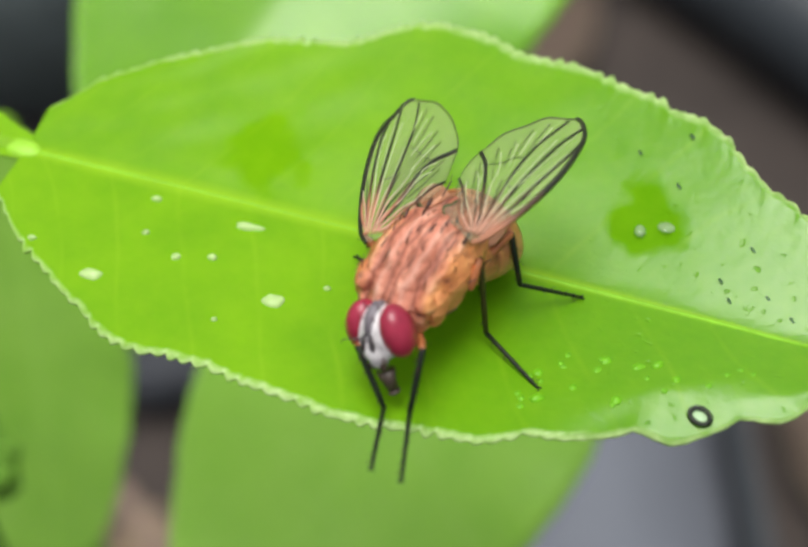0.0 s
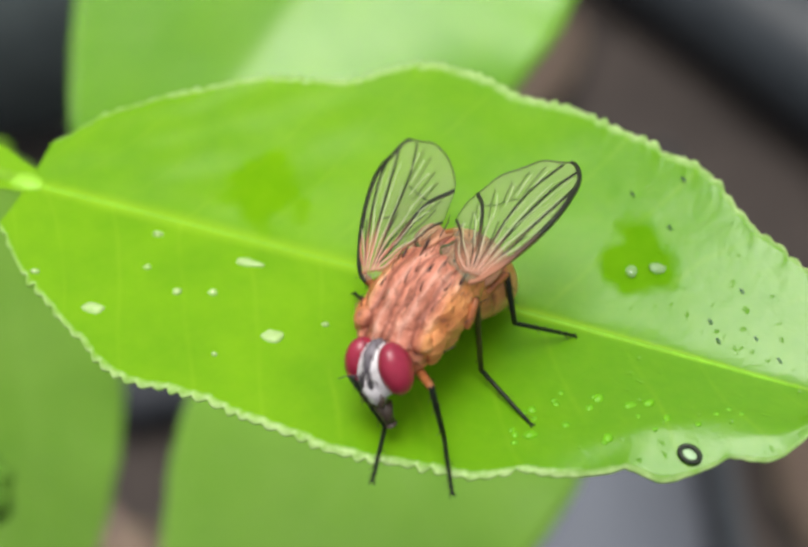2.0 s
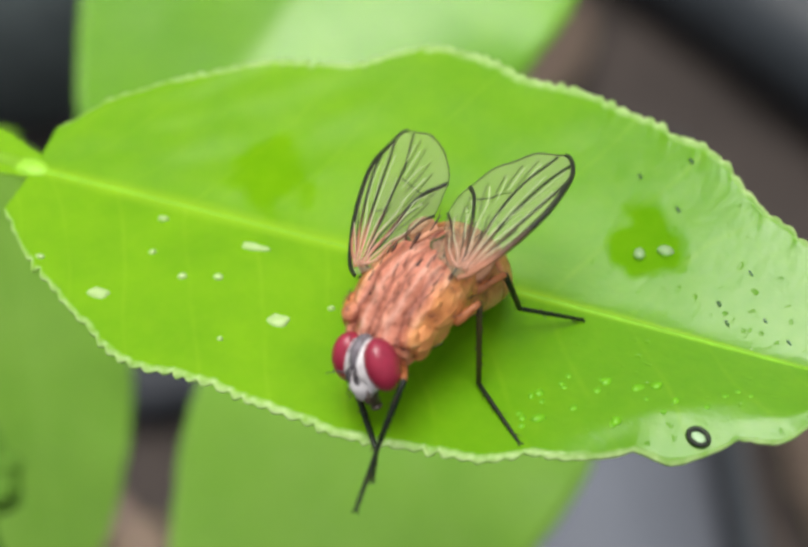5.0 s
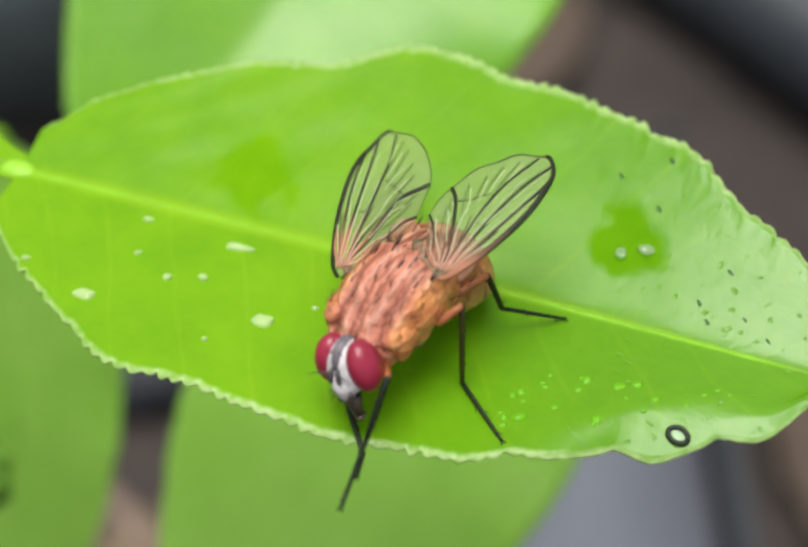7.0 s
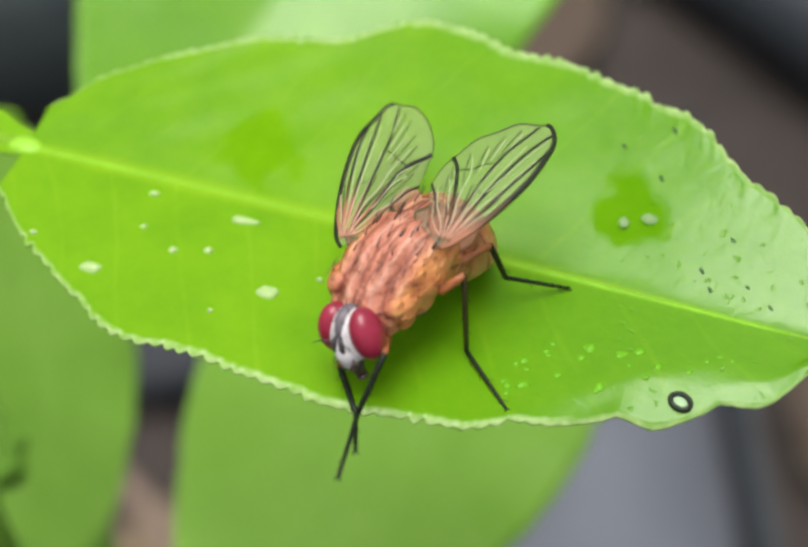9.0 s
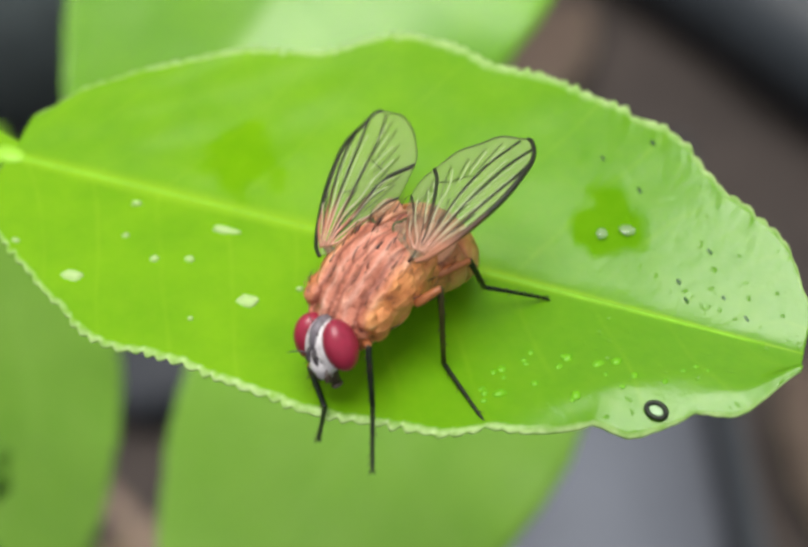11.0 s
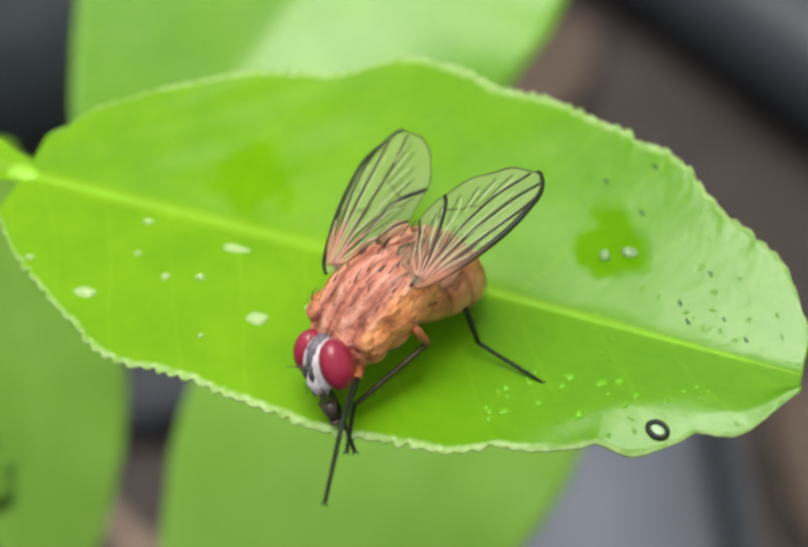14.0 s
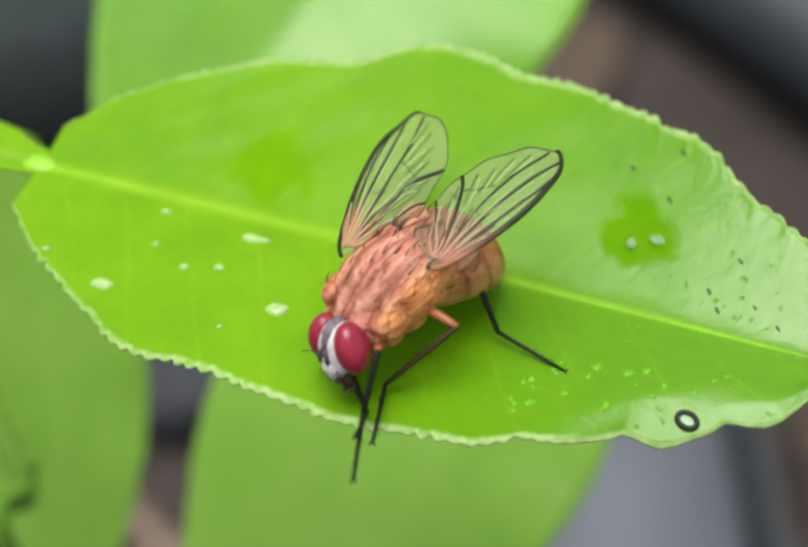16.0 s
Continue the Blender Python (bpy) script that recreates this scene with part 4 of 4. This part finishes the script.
# ankle and toe of each leg over the leaf, mm; then the way in which the knee points
FEET = {
    ("left", "front"): [(0.00, (0.20, -7.47, 2.14, -0.10, -10.38, 2.58, 0.50, 0.50, 0.70)),
        (0.50, (1.81, -7.26, 1.85, 2.32, -10.04, 2.60, 0.50, 0.50, 0.70)),
        (1.00, (1.15, -6.63, 1.48, 1.12, -9.33, 2.60, 0.50, 0.50, 0.70)),
        (1.50, (1.04, -6.69, 1.40, 1.03, -9.38, 2.68, 0.50, 0.50, 0.70)),
        (2.00, (1.55, -6.77, 1.68, 1.75, -9.53, 2.56, 0.50, 0.50, 0.70)),
        (2.50, (1.41, -6.62, 1.48, 2.02, -9.33, 2.50, 0.50, 0.50, 0.70)),
        (3.00, (0.68, -7.26, 1.36, 0.72, -9.93, 2.51, 0.50, 0.50, 0.70)),
        (3.50, (0.53, -7.11, 1.42, 0.56, -9.86, 2.52, 0.50, 0.50, 0.70)),
        (4.00, (0.41, -7.30, 1.41, 0.33, -9.91, 2.71, 0.50, 0.50, 0.70)),
        (4.20, (-1.12, -8.20, 4.95, -1.82, -9.39, 2.34, 0.50, 0.50, 0.70)),
        (4.70, (-1.23, -8.08, 2.27, -1.86, -10.93, 2.68, 0.50, 0.50, 0.70)),
        (5.20, (-0.80, -7.94, 2.51, -1.67, -10.78, 2.62, 0.50, 0.50, 0.70)),
        (5.70, (-1.23, -7.93, 1.78, -1.88, -10.67, 2.60, 0.50, 0.50, 0.70)),
        (6.00, (-0.83, -8.76, 1.38, -1.56, -11.09, 2.99, 0.50, 0.50, 0.70)),
        (6.30, (-0.42, -8.25, 4.19, -1.06, -10.91, 2.62, 0.50, 0.50, 0.70)),
        (6.50, (-1.23, -7.93, 1.78, -1.88, -10.67, 2.60, 0.50, 0.50, 0.70)),
        (7.00, (-0.80, -7.94, 2.51, -1.67, -10.78, 2.62, 0.50, 0.50, 0.70)),
        (7.50, (-0.48, -7.92, 3.00, -1.25, -10.74, 2.62, 0.50, 0.50, 0.70)),
        (8.00, (-1.19, -8.19, 1.40, -1.68, -10.63, 2.96, 0.50, 0.50, 0.70)),
        (8.50, (-0.83, -8.76, 1.38, -1.56, -11.09, 2.99, 0.50, 0.50, 0.70)),
        (9.00, (-1.23, -8.08, 2.27, -1.86, -10.93, 2.68, 0.50, 0.50, 0.70)),
        (9.40, (-1.23, -7.93, 1.78, -1.88, -10.67, 2.60, 0.50, 0.50, 0.70)),
        (9.80, (-0.80, -7.94, 2.51, -1.67, -10.78, 2.62, 0.50, 0.50, 0.70)),
        (10.20, (-0.83, -8.76, 1.38, -1.56, -11.09, 2.99, 0.50, 0.50, 0.70)),
        (10.60, (-1.23, -8.08, 2.27, -1.86, -10.93, 2.68, 0.50, 0.50, 0.70)),
        (11.30, (0.92, -7.32, 2.29, 1.38, -10.17, 2.72, 0.50, 0.50, 0.70)),
        (11.50, (1.27, -7.19, 1.39, 1.81, -9.84, 2.63, 0.50, 0.50, 0.70)),
        (12.00, (0.98, -7.46, 1.44, 1.58, -10.06, 2.71, 0.50, 0.50, 0.70)),
        (12.50, (0.06, -7.21, 1.82, 0.21, -10.04, 2.61, 0.50, 0.50, 0.70)),
        (13.00, (-0.57, -8.60, 4.67, -0.70, -9.48, 1.87, 0.50, 0.50, 0.70)),
        (13.50, (-1.20, -6.82, 1.43, -1.35, -9.56, 2.52, 0.50, 0.50, 0.70)),
        (14.00, (-1.10, -8.43, 4.72, -1.79, -11.30, 3.00, 0.50, 0.50, 0.70)),
        (14.50, (-1.37, -8.46, 1.38, -2.35, -10.76, 2.99, 0.50, 0.50, 0.70)),
        (15.00, (-0.53, -8.05, 1.40, -1.01, -10.67, 2.69, 0.50, 0.50, 0.70)),
        (15.50, (-1.14, -8.20, 1.68, -2.18, -10.81, 2.56, 0.50, 0.50, 0.70)),
        (16.00, (-1.31, -7.57, 2.47, -1.57, -10.46, 2.65, 0.50, 0.50, 0.70))],
    ("right", "front"): [(0.00, (-0.70, -7.06, 1.80, -1.10, -9.90, 2.51, 0.50, 0.50, 0.70)),
        (0.50, (-1.08, -6.41, 1.85, -2.05, -9.04, 2.67, 0.50, 0.50, 0.70)),
        (1.00, (-1.01, -6.18, 1.85, -2.04, -8.80, 2.67, 0.50, 0.50, 0.70)),
        (1.50, (-1.19, -5.99, 1.79, -2.06, -8.70, 2.60, 0.50, 0.50, 0.70)),
        (2.00, (-0.56, -6.28, 1.68, -1.00, -9.05, 2.53, 0.50, 0.50, 0.70)),
        (2.50, (-1.24, -6.22, 1.34, -2.19, -8.55, 2.80, 0.70, -0.45, -0.20)),
        (3.00, (-1.27, -6.08, 1.36, -2.05, -8.36, 3.07, 0.70, -0.45, -0.20)),
        (3.50, (-1.24, -6.65, 1.35, -1.67, -9.20, 2.68, 0.70, -0.45, -0.20)),
        (4.00, (-1.17, -6.35, 1.40, -1.51, -8.85, 2.96, 0.70, -0.45, -0.20)),
        (4.20, (-1.34, -6.61, 2.30, -1.99, -9.46, 2.65, 0.70, -0.45, -0.20)),
        (4.70, (-1.36, -7.58, 1.41, -1.25, -10.10, 2.97, 0.70, -0.45, -0.20)),
        (5.20, (-0.95, -7.89, 1.29, -1.15, -9.99, 3.34, 0.70, -0.45, -0.20)),
        (5.70, (-1.37, -7.40, 1.39, -1.46, -9.78, 3.05, 0.70, -0.45, -0.20)),
        (6.00, (-0.95, -7.74, 1.39, -0.84, -10.13, 3.13, 0.70, -0.45, -0.20)),
        (6.30, (-0.90, -7.20, 1.33, -0.57, -9.45, 3.16, 0.70, -0.45, -0.20)),
        (6.50, (-1.37, -7.40, 1.39, -1.46, -9.78, 3.05, 0.70, -0.45, -0.20)),
        (7.00, (-0.95, -7.89, 1.29, -1.15, -9.99, 3.34, 0.70, -0.45, -0.20)),
        (7.50, (-0.67, -7.40, 1.34, -0.82, -9.66, 3.18, 0.70, -0.45, -0.20)),
        (8.00, (-1.27, -7.85, 1.36, -1.30, -9.98, 3.40, 0.70, -0.45, -0.20)),
        (8.50, (-0.95, -7.74, 1.39, -0.84, -10.13, 3.13, 0.70, -0.45, -0.20)),
        (9.00, (-1.36, -7.58, 1.41, -1.25, -10.10, 2.97, 0.70, -0.45, -0.20)),
        (9.40, (-1.37, -7.40, 1.39, -1.46, -9.78, 3.05, 0.70, -0.45, -0.20)),
        (9.80, (-0.95, -7.89, 1.29, -1.15, -9.99, 3.34, 0.70, -0.45, -0.20)),
        (10.20, (-0.95, -7.74, 1.39, -0.84, -10.13, 3.13, 0.70, -0.45, -0.20)),
        (10.60, (-1.36, -7.58, 1.41, -1.25, -10.10, 2.97, 0.70, -0.45, -0.20)),
        (11.30, (-1.92, -6.75, 1.35, -2.10, -9.00, 3.17, 0.70, -0.45, -0.20)),
        (11.50, (-1.53, -6.54, 1.38, -1.95, -8.89, 3.14, 0.70, -0.45, -0.20)),
        (12.00, (-1.79, -6.56, 1.38, -1.73, -8.85, 3.27, 0.70, -0.45, -0.20)),
        (12.50, (-0.74, -6.71, 1.33, -0.10, -8.37, 3.58, 0.70, -0.45, -0.20)),
        (13.00, (-1.15, -7.14, 1.37, -1.10, -9.75, 2.65, 0.70, -0.45, -0.20)),
        (13.50, (-1.46, -6.56, 1.36, -1.14, -9.10, 2.77, 0.70, -0.45, -0.20)),
        (14.00, (-1.44, -6.55, 1.42, -0.77, -9.10, 2.79, 0.70, -0.45, -0.20)),
        (14.50, (-1.50, -7.35, 1.36, -1.73, -9.70, 3.10, 0.70, -0.45, -0.20)),
        (15.00, (-0.76, -7.96, 1.24, -0.37, -10.13, 3.20, 0.70, -0.45, -0.20)),
        (15.50, (-1.26, -7.92, 1.74, -1.05, -10.78, 2.51, 0.70, -0.45, -0.20)),
        (16.00, (-1.24, -6.88, 1.35, -1.50, -9.12, 3.30, 0.70, -0.45, -0.20))],
    ("left", "middle"): [(0.00, (3.02, -3.36, 0.93, 4.88, -5.70, 0.72, 0.09, -0.96, 0.27)),
        (2.10, (3.02, -3.36, 0.93, 4.88, -5.70, 0.72, 0.09, -0.96, 0.27)),
        (2.50, (2.64, -4.65, 0.83, 4.07, -7.28, 0.88, 0.52, -0.82, 0.22)),
        (4.20, (2.64, -4.65, 0.83, 4.07, -7.28, 0.88, 0.52, -0.82, 0.22)),
        (9.00, (2.72, -4.62, 0.87, 4.16, -7.26, 0.88, 0.71, -0.64, 0.29)),
        (11.50, (2.69, -4.79, 0.83, 4.14, -7.41, 0.88, 0.66, -0.70, 0.27)),
        (12.00, (2.03, -4.80, 0.72, 3.13, -7.59, 0.88, 0.51, -0.85, 0.15)),
        (12.50, (0.58, -6.37, 2.20, 0.18, -9.81, 3.09, 0.79, -0.52, -0.34)),
        (13.00, (-0.24, -5.95, 1.59, -0.63, -9.16, 3.07, 0.45, -0.55, -0.70)),
        (13.50, (-0.52, -5.72, 1.48, -1.05, -8.83, 3.03, 0.60, -0.40, -0.60)),
        (14.00, (-0.88, -5.94, 1.54, -1.09, -9.21, 2.97, 0.30, -0.53, -0.78)),
        (14.50, (-0.95, -6.70, 1.39, -1.19, -9.74, 3.17, 0.55, -0.44, -0.71)),
        (15.00, (-0.50, -6.87, 1.73, -0.71, -9.70, 2.76, 0.81, -0.38, -0.45)),
        (15.50, (-0.47, -6.52, 1.39, -0.94, -9.52, 3.22, 0.62, -0.50, -0.61)),
        (16.00, (-0.58, -5.68, 1.40, -0.98, -8.60, 2.01, 0.94, -0.10, -0.20))],
    ("left", "hind"): [(0.00, (4.31, -1.82, 1.80, 6.83, -1.30, 0.22, 0.60, -1.70, 0.10)),
        (2.10, (4.31, -1.82, 1.80, 6.83, -1.30, 0.22, 0.60, -1.70, 0.10)),
        (2.50, (4.20, -1.86, 1.70, 6.82, -1.35, 0.22, 0.80, -1.65, 0.10)),
        (11.20, (4.28, -1.86, 1.70, 6.90, -1.35, 0.22, 0.90, -1.60, 0.20)),
        (11.50, (4.69, -3.35, 2.00, 7.36, -3.37, 0.55, 0.67, -1.64, -0.30)),
        (12.00, (4.08, -3.80, 1.70, 6.54, -4.73, 0.56, 0.50, -1.55, -0.80)),
        (12.50, (3.94, -3.29, 1.25, 6.50, -4.78, 0.58, 0.36, -1.61, -0.80)),
        (16.00, (3.67, -3.01, 0.95, 6.24, -4.61, 0.58, 0.32, -1.56, -0.90))],
    ("right", "middle"): [(0.00, (-1.16, -0.25, 0.70, -1.88, 0.54, 0.40, 1.00, 0.20, 1.20)),
        (16.00, (-1.16, -0.25, 0.70, -1.88, 0.54, 0.40, 1.00, 0.20, 1.20))],
    ("right", "hind"): [(0.00, (0.92, 0.74, 0.70, 0.32, 1.98, 0.40, 1.20, -0.30, 1.20)),
        (16.00, (0.92, 0.74, 0.70, 0.32, 1.98, 0.40, 1.20, -0.30, 1.20))],
}


def motions():
    times = sorted({round(0.25 * i, 2) for i in range(65)} | {round(r[0], 2) for rows in FEET.values() for r in rows} | {r[0] for r in FLY_ROWS})
    lift = Vector((0, 0, LEAF_Z))
    body, moves = [], {k: [] for k in legs}
    for t in times:
        x, y, z, rx, ry, rz = eased(FLY_ROWS, t)
        m = pose(x * MM, y * MM, z * MM, rx, ry, rz)
        body.append((t, Matrix.Translation(lift) @ m))
        back = pose(x, y, z, rx, ry, rz).inverted()
        for (tag, kind), segs in legs.items():
            g = leg_sizes(tag, kind)
            s = -1 if tag == "left" else 1
            v = eased(FEET[tag, kind], t)
            ankle, toe = back @ Vector(v[:3]), back @ Vector(v[3:6])
            ankle = toe + (ankle - toe).normalized() * (g["tarsus"] + 0.15)
            hip = Vector((s * g["hip"][0], g["hip"][1], g["hip"][2]))
            reach = ankle - hip
            most = (g["femur"] + g["tibia"]) * 0.985
            if reach.length > most:
                ankle = hip + reach * (most / reach.length)
                reach = ankle - hip
            d = reach.length
            ca = (g["femur"] ** 2 + d * d - g["tibia"] ** 2) / (2 * g["femur"] * d)
            ca = max(-1.0, min(1.0, ca))
            axis = reach / d
            pole = Vector((s * v[6], v[7], v[8]))
            pole = (pole - axis * pole.dot(axis)).normalized()
            knee = hip + (axis * ca + pole * math.sqrt(1 - ca * ca)) * g["femur"]
            ankle = knee + (ankle - knee).normalized() * g["tibia"]
            moves[tag, kind].append((t, along(hip, knee), along(knee, ankle), along(ankle, toe)))
    walk(fly, body)
    walk(proboscis, [(t, pose(0, 0.12 * d * MM, -d * MM)) for t, d in MOUTH_ROWS])
    for key, segs in legs.items():
        for i, ob in enumerate(segs):
            walk(ob, [(r[0], r[1 + i]) for r in moves[key]])


motions()
